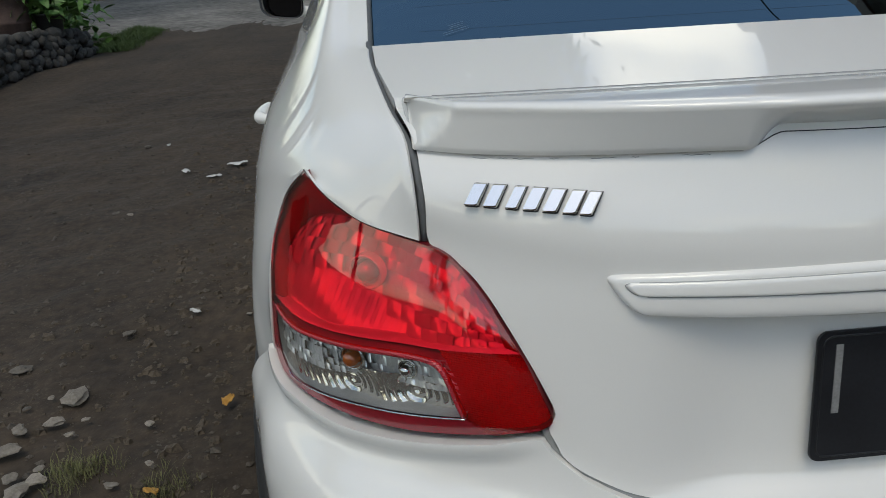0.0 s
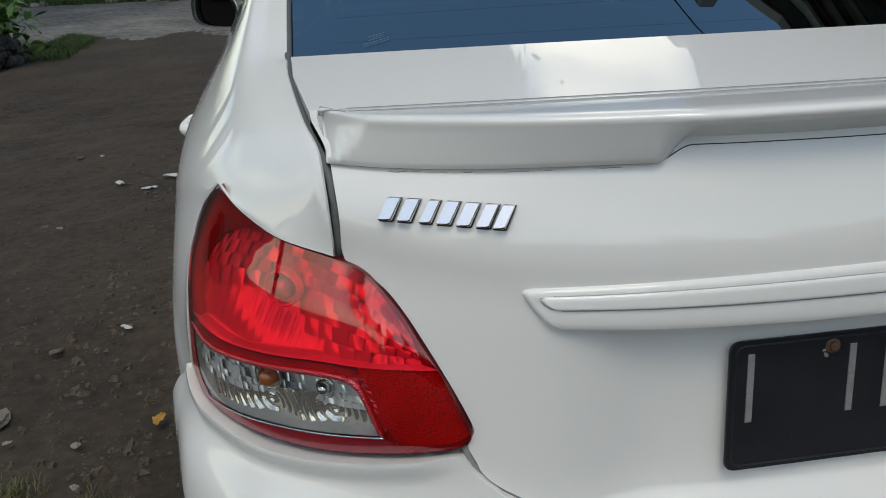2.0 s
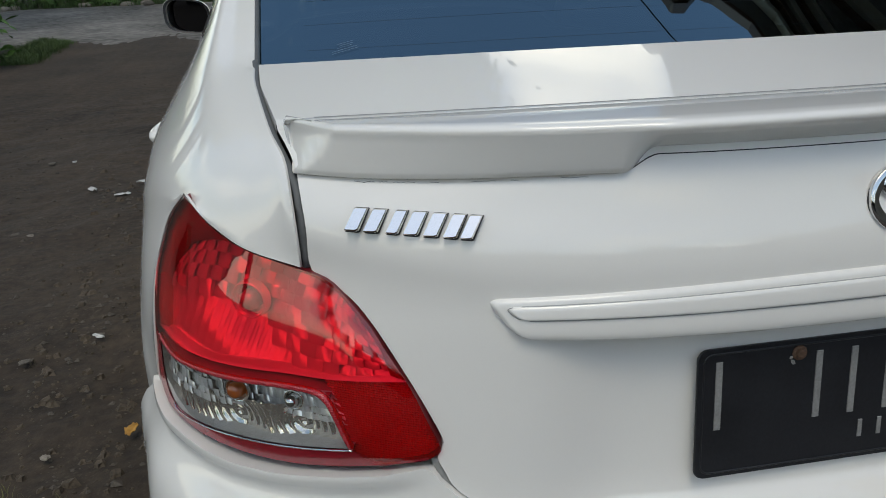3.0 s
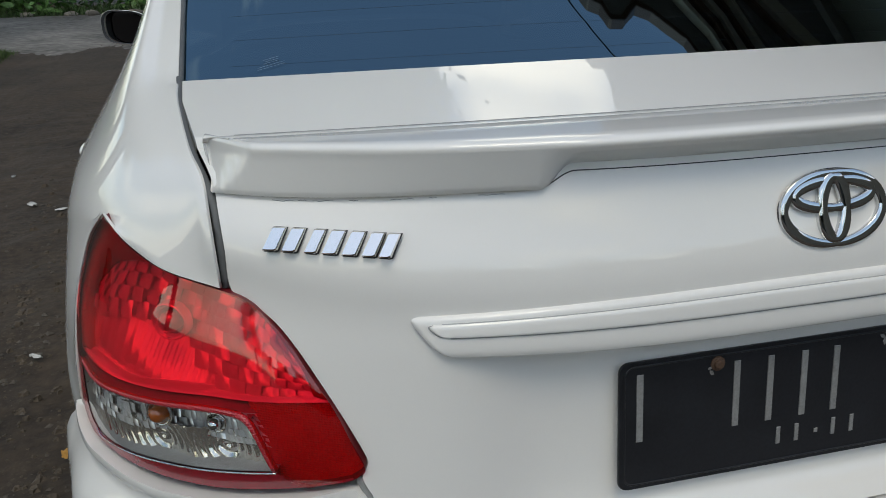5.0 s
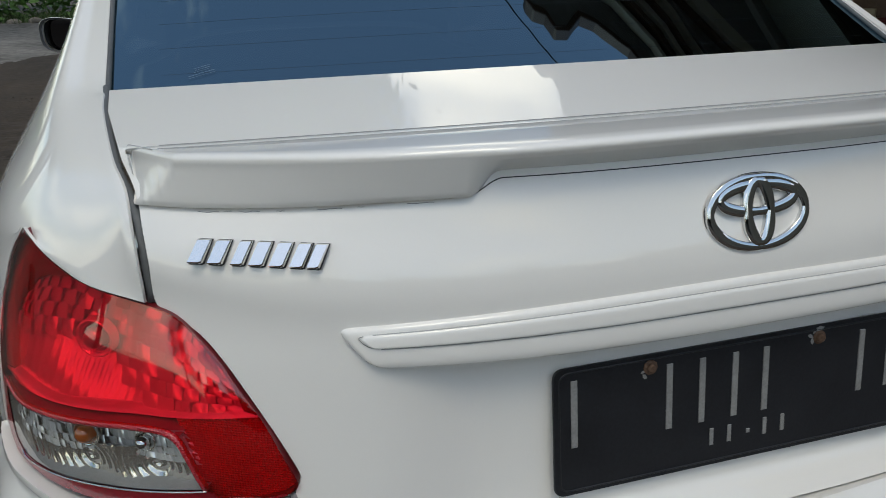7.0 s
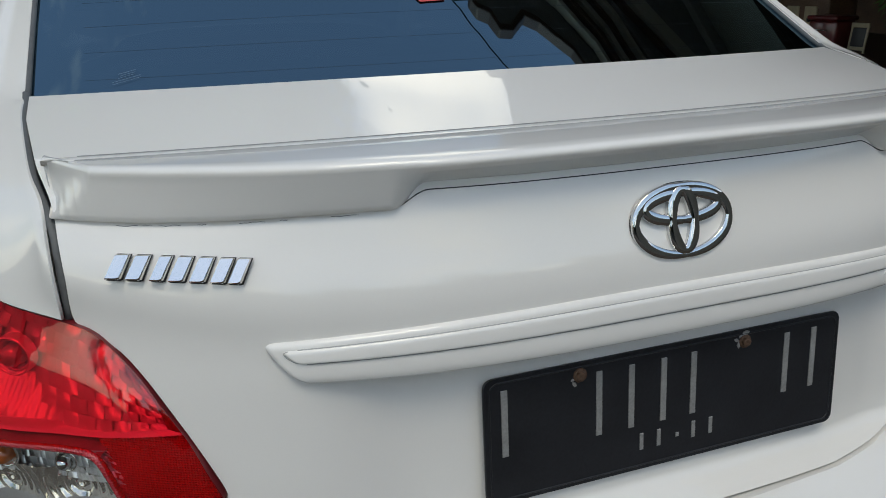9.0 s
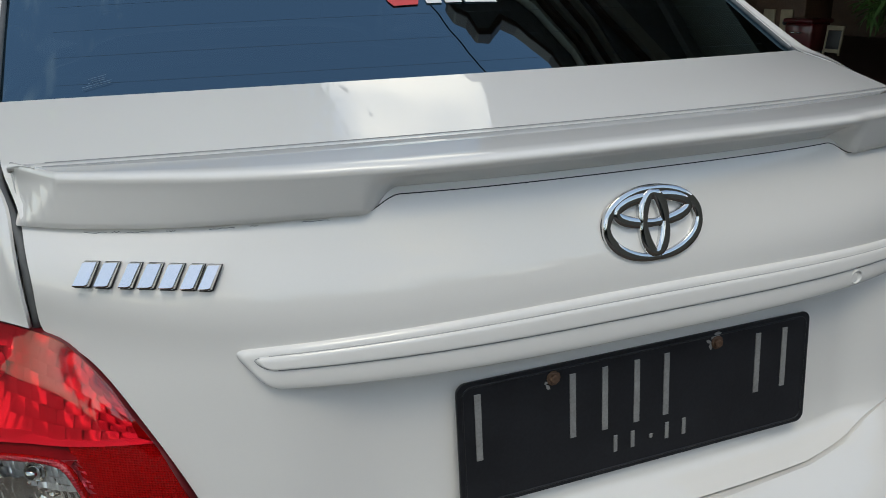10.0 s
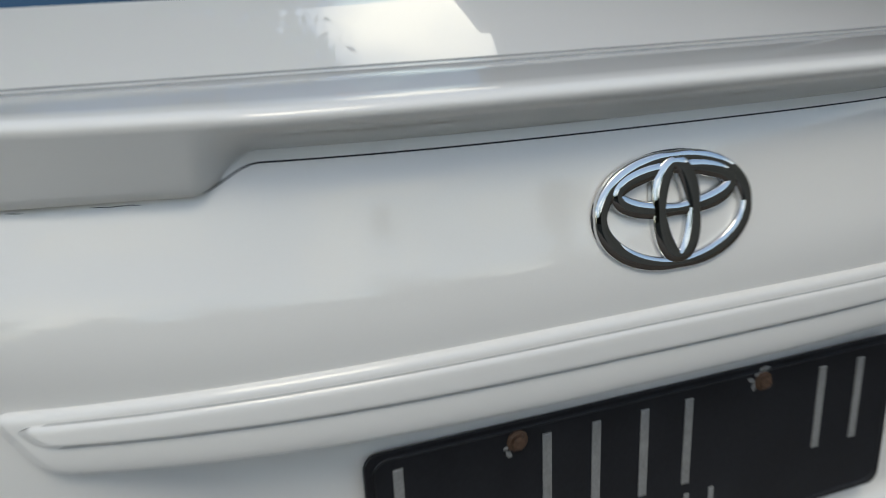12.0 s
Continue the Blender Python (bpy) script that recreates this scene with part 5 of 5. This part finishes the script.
def blades(spots, height, spread, mat, name, label, category, seed):
    """Grass as many bent blades."""
    r = np.random.default_rng(seed)
    verts, faces = [], []
    for x, y in spots:
        z = float(ground_z(x, np.array(y))) - 0.01
        for _ in range(spread):
            t, l, w = r.random() * 6.28, height * (0.5 + r.random()), height * (0.02 + 0.03 * r.random())
            ox, oy = x + r.normal() * height * 0.8, y + r.normal() * height * 0.8
            b = len(verts)
            dx, dy = math.cos(t), math.sin(t)
            for s2, h2, k2 in ((0, 0, 1), (0.25, 0.6, 0.8), (0.7, 0.95, 0.1)):
                verts += [(ox + dx * l * s2 - dy * w * k2, oy + dy * l * s2 + dx * w * k2, z + l * h2), (ox + dx * l * s2 + dy * w * k2, oy + dy * l * s2 - dx * w * k2, z + l * h2)]
            faces += [(b, b + 1, b + 3, b + 2), (b + 2, b + 3, b + 5, b + 4)]
    me = bpy.data.meshes.new(name)
    me.from_pydata(verts, [], faces)
    me.materials.append(mat)
    return tagged(new(name, me), label, category, kind="stuff")


rng = np.random.default_rng(9)
spots = [(-4.70 + 0.56 * a - 0.10 * b + 0.05 * rng.normal(), 10.85 + 3.0 * b - 0.6 * a * b) for a, b in rng.random((1900, 2))]
blades(spots, 0.065, 8, GRASS, "grass", "short green grass at the foot of the wall", "grass", 3)
spots = [(-1.14 + 0.035 * a, 1.01 + 0.03 * b) for a, b in rng.normal(size=(14, 2))] + [(-1.39 + 0.04 * a, 1.10 + 0.04 * b) for a, b in rng.normal(size=(24, 2))]
blades(spots, 0.024, 22, DRY_GRASS, "grass", "thin tufts of grass in the soil", "grass", 4)

# low wall of field stones
wall = tagged(empty("stone_wall"), "low retaining wall of grey field stones", "wall", kind="structure")
core = finish(box(bmesh.new(), (1.5, 7.0, 0.62), (-5.68, 7.45, 0.19), Matrix.Rotation(radians(-4), 4, "Z"), 0.06), "core", SOIL, wall)
rng = np.random.default_rng(2)
meshes = []
for k in range(9):
    bm = rock((1, 1, 1), 30 + k, 2, 0.35)
    me = bpy.data.meshes.new("stone")
    for f in bm.faces:
        f.smooth = True
    bm.to_mesh(me)
    bm.free()
    me.materials.append(STONE)
    meshes.append(me)
front = lambda y: -4.86 + 0.13 * (y - 8.5) if y > 8.5 else -4.86 + 0.05 * (y - 8.5)
tall = lambda y: 0.31 + 0.085 * (10.9 - y) if y > 8.5 else 0.51
for row in range(6):
    y = 5.6
    while y < 10.95:
        r = 0.052 + 0.038 * rng.random()
        level = 0.045 + 0.092 * row + 0.015 * rng.normal()
        if level < tall(y):
            ob = new("stone", meshes[int(rng.integers(9))])
            ob.parent = wall
            ob.location = (front(y) - 0.02 * row + 0.02 * rng.normal(), y, float(ground_z(0, np.array(y))) + level)
            ob.scale = (r * 0.9, r * 1.1, r * 0.85)
            ob.rotation_euler = (rng.random() * 6, rng.random() * 6, rng.random() * 6)
        y += r * 1.9
for k in range(30):
    y = 6.2 + 4.7 * k / 30
    ob = new("stone", meshes[k % 9])
    ob.parent = wall
    r = 0.07 + 0.04 * rng.random()
    ob.location = (front(y) - 0.12 - 0.10 * rng.random(), y, float(ground_z(0, np.array(y))) + tall(y) - 0.02)
    ob.scale = (r * 1.3, r * 1.2, r * 0.6)
    ob.rotation_euler = (0, 0, k)


def leaf_mesh(length, width, name="leaf"):
    me = bpy.data.meshes.new(name)
    v, f = [], []
    for i, (t, w) in enumerate(((0, 0.05), (0.25, 0.75), (0.5, 1), (0.75, 0.7), (1, 0.03))):
        droop = -0.25 * t * t * length
        v += [(t * length, -w * width / 2, droop), (t * length, 0, droop - 0.08 * width), (t * length, w * width / 2, droop)]
        if i:
            b = 3 * (i - 1)
            f += [(b, b + 1, b + 4, b + 3), (b + 1, b + 2, b + 5, b + 4)]
    return v, f


def foliage(spots, length, width, mat, name, parent=None, seed=1, lean=0.5):
    """One mesh of many curved leaves at the given places."""
    r = np.random.default_rng(seed)
    lv, lf = leaf_mesh(length, width)
    lv = np.array(lv)
    verts, faces = [], []
    for p in spots:
        a, b, k = r.random() * 6.28, r.normal() * lean, 0.6 + 0.8 * r.random()
        m = np.array((Matrix.Rotation(a, 3, "Z") @ Matrix.Rotation(b, 3, "Y") @ Matrix.Rotation(r.normal() * 0.6, 3, "X")))
        n0 = len(verts)
        verts += list(map(tuple, (lv * k) @ m.T + np.array(p)))
        faces += [[n0 + i for i in f] for f in lf]
    me = bpy.data.meshes.new(name)
    me.from_pydata(verts, [], faces)
    me.materials.append(mat)
    ob = new(name, me)
    ob.parent = parent
    return ob


# potted plants on the wall
gz = float(ground_z(0, np.array(9.6)))
potted = tagged(empty("potted_plant", (-4.83, 10.25, 0.47)), "green leafy plant in a black pot on the stone wall", "plant")
part("pot", lathe([(0.0001, 0), (0.13, 0), (0.14, 0.01), (0.175, 0.27), (0.19, 0.28), (0.19, 0.31), (0.165, 0.31), (0.16, 0.25), (0.0001, 0.25)], 28), POT, potted, "black plastic pot")
rng = np.random.default_rng(12)
foliage([(rng.normal() * 0.20, rng.normal() * 0.20, 0.30 + 0.45 * rng.random()) for _ in range(330)], 0.17, 0.085, LEAF, "leaves", potted, 5)
for k in range(6):
    part("stem", tube(smooth_line([(0, 0, 0.2), (0.06 * math.cos(k), 0.06 * math.sin(k), 0.4), (0.16 * math.cos(k * 1.1), 0.16 * math.sin(k * 1.1), 0.7)], 8), 0.006, steps=6), BARK, potted)
planter = tagged(empty("clay_planter", (-5.32, 10.0, 0.48)), "large ribbed terracotta planter standing on the wall", "planter")
part("pot", lathe([(0.0001, 0), (0.30, 0), (0.32, 0.02), (0.33, 0.18), (0.35, 0.20), (0.35, 0.24), (0.33, 0.26), (0.36, 0.50), (0.385, 0.52), (0.385, 0.58), (0.34, 0.58), (0.33, 0.5), (0.0001, 0.5)], 36), TERRACOTTA, planter)


def tree(name, at, height, crown, count, leaf, label, seed, mat=LEAF):
    ob = tagged(empty(name, at), label, "tree")
    r = np.random.default_rng(seed)
    bm = bmesh.new()
    trunk = smooth_line([(0, 0, -0.2), (0.06 * r.normal(), 0.06 * r.normal(), height * 0.3), (0.2 * r.normal(), 0.2 * r.normal(), height * 0.6), (0.3 * r.normal(), 0.3 * r.normal(), height * 0.9)], 14)
    tube(trunk, np.linspace(height * 0.035, height * 0.010, 14), bm, 10)
    tips = []
    for k in range(14):
        p = trunk[int(5 + 8 * r.random())]
        t, l = r.random() * 6.28, crown * (0.5 + 0.5 * r.random())
        e = p + np.array((math.cos(t) * l, math.sin(t) * l, l * (0.2 + 0.6 * r.random())))
        mid_p = (p + e) / 2 + np.array((0, 0, 0.15 * l))
        tube(smooth_line([p, mid_p, e], 8), np.linspace(height * 0.010, height * 0.003, 8), bm, 6)
        tips += [e, mid_p, (e + mid_p) / 2]
    part("trunk", bm, BARK, ob)
    spots = []
    for k in range(count):
        c = tips[int(r.integers(len(tips)))]
        spots.append(c + r.normal(size=3) * crown * 0.17)
    foliage(spots, leaf, leaf * 0.45, mat, "crown", ob, seed, 0.8)
    return ob


# low shrubs behind the stone wall
for k, (x, y, tall_by) in enumerate(((-5.15, 11.35, 0.9), (-5.9, 11.6, 1.1), (-6.6, 11.0, 1.0), (-5.5, 12.3, 1.0), (-6.4, 12.6, 1.2))):
    ob = tagged(empty("shrub", (x, y, 0.16)), "leafy green shrub behind the stone wall", "shrub", "yard shrubs")
    leaf_rng = np.random.default_rng(300 + k)
    foliage([(leaf_rng.normal() * 0.26, leaf_rng.normal() * 0.26, 0.05 + tall_by * leaf_rng.random()) for _ in range(420)], 0.16, 0.07, LEAF, "leaves", ob, 320 + k)
    for q in range(4):
        part("stem", tube(smooth_line([(0, 0, -0.1), (0.07 * math.cos(q * 1.6), 0.07 * math.sin(q * 1.6), 0.4 * tall_by), (0.2 * math.cos(q * 1.7), 0.2 * math.sin(q * 1.7), 0.9 * tall_by)], 8), 0.008, steps=6), BARK, ob)

# hedge and shrubs beyond the road
rng = np.random.default_rng(21)
for k in range(15):
    x = -27 + 2.3 * k
    ob = tagged(empty("shrub", (x, 22.6 + rng.random(), 0.70)), "dense green shrub on the far verge", "shrub", "far shrubs")
    hgt = 1.3 + 1.4 * rng.random()
    foliage([(rng.normal() * 0.8, rng.normal() * 0.45, abs(rng.normal()) * hgt * 0.45) for _ in range(700)], 0.24, 0.12, LEAF, "leaves", ob, 40 + k)
for k in range(40):
    ob = finish(rock((0.16, 0.12, 0.08), 80 + k), "verge_stone", PEBBLE)
    ob.location = (-22 + 0.62 * k + 0.3 * rng.normal(), 21.5 + 0.25 * rng.normal(), 0.66)
    tagged(ob, "pale stone on the far verge", "stone", "verge stones")
spots = [(-26 + 34 * a, 21.4 + 1.3 * b) for a, b in rng.random((1500, 2))]
blades(spots, 0.22, 6, GRASS, "grass", "rough grass on the far verge", "grass", 8)

# trees round the yard
tree("tree", (-9.4, 13.2, 0.1), 14.5, 4.2, 15000, 0.22, "tall green tree behind the stone wall", 3)
tree("tree", (-17.0, 2.0, 0.0), 7.0, 2.6, 3200, 0.26, "broad green tree beside the yard", 4)
tree("tree", (-16.0, -9.0, 0.0), 6.0, 2.4, 2600, 0.26, "broad green tree beside the yard", 5)
for x, y, tall_by, seed in ((-20.0, 26.0, 18.0, 6), (-13.5, 25.0, 20.0, 16), (-7.0, 26.5, 21.0, 17), (-1.0, 26.0, 20.5, 18)):
    tree("tree", (x, y, 0.8), tall_by, 5.2, 9000, 0.55, "tall green tree beyond the road", seed)
tree("tree", (9.0, 27.0, 0.8), 9.0, 3.2, 3000, 0.36, "tall green tree beyond the road", 8)

# a broken row of trees stands behind the house across the yard
for k, (x, y, tall_by) in enumerate(((-31, -27, 8.0), (-24, -34, 9.5), (-19, -28, 6.0), (-11, -36, 9.0), (-5, -37, 7.0), (4, -36, 9.5), (9, -35, 6.5), (17, -35, 9.0), (25, -34, 7.5))):
    tree("tree", (x, y, 0.0), tall_by, 2.7, 2200, 0.42, "green tree behind the house across the yard", 500 + k)

# house beside the car: an open dark porch under a wide eave
house = tagged(empty("house"), "house with an open dark porch and a wide eave", "house")
def slab(name, size, at, mat, parent=house, bevel=0.01, label=""):
    return part(name, box(bmesh.new(), size, at, None, bevel), mat, parent, label, smooth=False)
slab("porch_floor", (6.0, 13.0, 0.30), (6.6, 6.0, 0.15), TILE, label="dark red tiled porch floor")
slab("back_wall", (0.2, 13.0, 3.2), (9.6, 6.0, 1.7), WOOD)
slab("end_wall", (6.0, 0.2, 3.2), (6.6, 12.5, 1.7), WALL)
slab("end_wall", (6.0, 0.2, 3.2), (6.6, -0.6, 1.7), CREAM)
# added wall out of view, dim so the chrome badge reflects dark
slab("side_wall", (0.2, 8.6, 2.3), (3.75, -5.0, 1.15), DIM_WALL)
slab("ceiling_board", (6.2, 13.2, 0.10), (6.5, 6.0, 3.35), SOFFIT)
for y in (0.2, 4.6, 9.0, 12.0):
    slab("post", (0.28, 0.28, 3.0), (3.75, y, 1.8), WALL, bevel=0.015)
slab("beam", (0.30, 13.2, 0.80), (3.75, 6.0, 2.90), DIM_WALL)

# hipped eave over the drive: its corner points at the car
OUT = [(2.05, 0.8), (1.98, 1.55), (1.80, 1.85), (1.58, 1.94), (1.47, 1.95), (1.41, 1.91), (1.34, 1.86), (1.25, 1.85), (1.21, 1.91), (1.13, 1.92), (1.10, 1.95), (1.13, 1.98), (1.11, 2.06), (1.22, 2.30),
       (1.50, 2.85), (1.98, 4.10), (2.06, 4.42), (3.9, 4.50), (3.9, 0.8)]
bm = bmesh.new()
low = [bm.verts.new((x, y, 3.52)) for x, y in OUT]
high = [bm.verts.new((x, y, 3.60)) for x, y in OUT]
bm.faces.new(low[::-1])
bm.faces.new(high)
for k in range(len(OUT)):
    bm.faces.new((low[k], low[(k + 1) % len(OUT)], high[(k + 1) % len(OUT)], high[k]))
slab("fascia", (2.0, 8.6, 0.12), (2.9, 8.60, 3.45), WALL)
eave = part("eave", bm, SOFFIT, house, "dark boarded eave", smooth=False)


def rail(p, q, z, wide, tall, mat, name="moulding"):
    a, b = Vector((*p, z)), Vector((*q, z))
    turn = Matrix.Rotation(math.atan2(b.y - a.y, b.x - a.x), 4, "Z")
    return part(name, box(bmesh.new(), ((b - a).length + wide * 0.5, wide, tall), (a + b) / 2, turn, 0.008), mat, house, smooth=False)


for p, q in zip(OUT[:-4], OUT[1:-3]):
    rail(p, q, 3.56, 0.03, 0.09, WOOD, "fascia")
EDGE = [(1.20, 2.16), (1.45, 2.06), (1.70, 2.00), (1.92, 1.84), (2.10, 1.40), (2.30, 0.2), (2.75, -2.2)]
for inset, z, w, mat in ((0.08, 3.47, 0.04, WALL), (0.17, 3.45, 0.05, WOOD), (0.28, 3.46, 0.06, WALL), (0.40, 3.47, 0.04, WOOD), (0.50, 3.45, 0.05, WALL), (0.62, 3.48, 0.04, SOFFIT)):
    line = [(x + 0.75 * inset, y + 0.62 * inset) for x, y in EDGE]
    for p, q in zip(line, line[1:]):
        rail(p, q, z, w, 0.08, mat)
rail((2.35, 2.58), (3.3, 2.05), 3.46, 0.20, 0.10, WALL)
rail((2.28, 2.42), (3.2, 1.90), 3.47, 0.05, 0.08, WOOD)
part("roof", box(bmesh.new(), (9.4, 6.4, 0.12), (6.5, 1.1, 5.45), Matrix.Rotation(radians(-22), 4, "Y"), 0.02), ROOF, house, "pale grey sheet roof", smooth=False)
part("roof", box(bmesh.new(), (7.4, 8.6, 0.12), (7.3, 8.5, 4.85), Matrix.Rotation(radians(-20), 4, "Y"), 0.02), ROOF, house, "pale grey sheet roof", smooth=False)

# things on the porch
gen = tagged(empty("red_chest", (6.93, 6.60, 0.30)), "low red enamelled chest with bright handles on the porch", "chest")
part("body", box(bmesh.new(), (0.30, 0.42, 0.32), (0, 0, 0.19), None, 0.04), RED_PAINT, gen)
part("lid", box(bmesh.new(), (0.33, 0.45, 0.05), (0, 0, 0.37), None, 0.02), RED_PAINT, gen)
for z in (0.13, 0.24):
    part("handle", tube(smooth_line([(-0.15, -0.08, z), (-0.18, -0.07, z), (-0.185, 0.0, z), (-0.18, 0.07, z), (-0.15, 0.08, z)], 16), 0.008, steps=8), CHROME, gen, "bright metal handle")
for x, y in ((-0.11, -0.17), (-0.11, 0.17), (0.11, -0.17), (0.11, 0.17)):
    part("foot", box(bmesh.new(), (0.05, 0.05, 0.04), (x, y, 0.02), None, 0.008), SMOKE, gen)
sign = tagged(empty("standing_board", (6.95, 6.22, 0.30)), "small pale-framed board standing on the porch", "board")
lean = Matrix.Rotation(radians(6), 4, "Y")
for k in (-1, 1):
    part("leg", box(bmesh.new(), (0.02, 0.028, 0.32), (0.0, 0.105 * k, 0.16), lean, 0.004), PALE_BOARD, sign)
part("panel", box(bmesh.new(), (0.012, 0.19, 0.20), (0.0, 0, 0.17), lean, 0.003), SMOKE, sign)
part("top_rail", box(bmesh.new(), (0.025, 0.24, 0.05), (0.014, 0, 0.30), lean, 0.004), PALE_BOARD, sign)
part("low_rail", box(bmesh.new(), (0.02, 0.19, 0.04), (-0.012, 0, 0.05), lean, 0.004), PALE_BOARD, sign)
cab = tagged(empty("cupboard", (7.62, 7.55, 0.30)), "brown wooden cupboard with two pale door panels", "cupboard")
part("body", box(bmesh.new(), (0.45, 0.85, 1.30), (0, 0, 0.65), None, 0.02), WOOD, cab)
part("cornice", box(bmesh.new(), (0.50, 0.90, 0.05), (0, 0, 1.325), None, 0.015), WOOD, cab)
for k in (-1, 1):
    d = part("door", box(bmesh.new(), (0.03, 0.20, 0.32), (-0.235, 0.15 * k, 0.30), None, 0.01), PALE_BOARD, cab, "pale door panel")
    part("knob", lathe([(0.0001, 0), (0.03, 0), (0.03, 0.02), (0.0001, 0.03)], 16, m=Matrix.Translation((-0.25, 0.15 * k, 0.30)) @ Matrix.Rotation(radians(-90), 4, "Y")), SMOKE, d, "dark round knob")
fern = tagged(empty("porch_plant", (5.75, 4.28, 0.30)), "potted palm-like plant on the porch", "plant")
part("pot", lathe([(0.0001, 0), (0.14, 0), (0.19, 0.30), (0.20, 0.32), (0.17, 0.32), (0.0001, 0.28)], 28), TERRACOTTA, fern)
rng = np.random.default_rng(31)
for k in range(16):
    t, l = k * 2.4, 0.34 + 0.26 * rng.random()
    path = smooth_line([(0, 0, 0.3), (0.35 * l * math.cos(t), 0.35 * l * math.sin(t), 0.3 + l * 0.9), (l * math.cos(t), l * math.sin(t), 0.3 + l * 0.75)], 14)
    part("frond_stem", tube(path, np.linspace(0.006, 0.002, 14), steps=5), LEAF, fern)
    foliage([p for p in path[4:] for _ in range(5)], 0.20, 0.025, LEAF, "frond", fern, 60 + k, 0.7)

# unseen house added behind the camera closes the yard and reflects dark
back = tagged(empty("rear_house"), "plain dark house added out of view across the yard", "house")
slab("wall", (60, 0.3, 3.4), (1.0, -30, 1.7), DARK_WALL, back)
part("roof", box(bmesh.new(), (61, 5.0, 0.15), (1.0, -31.9, 4.2), Matrix.Rotation(radians(24), 4, "X"), 0.02), DARK_WALL, back, smooth=False)

# cable overhead
tagged(finish(tube(smooth_line([(3.9, -1.1, 5.15), (1.65, 2.78, 5.0), (-9.3, 13.2, 6.6)], 40), 0.007, steps=6), "cable", RUBBER), "thin black cable strung over the yard", "cable")
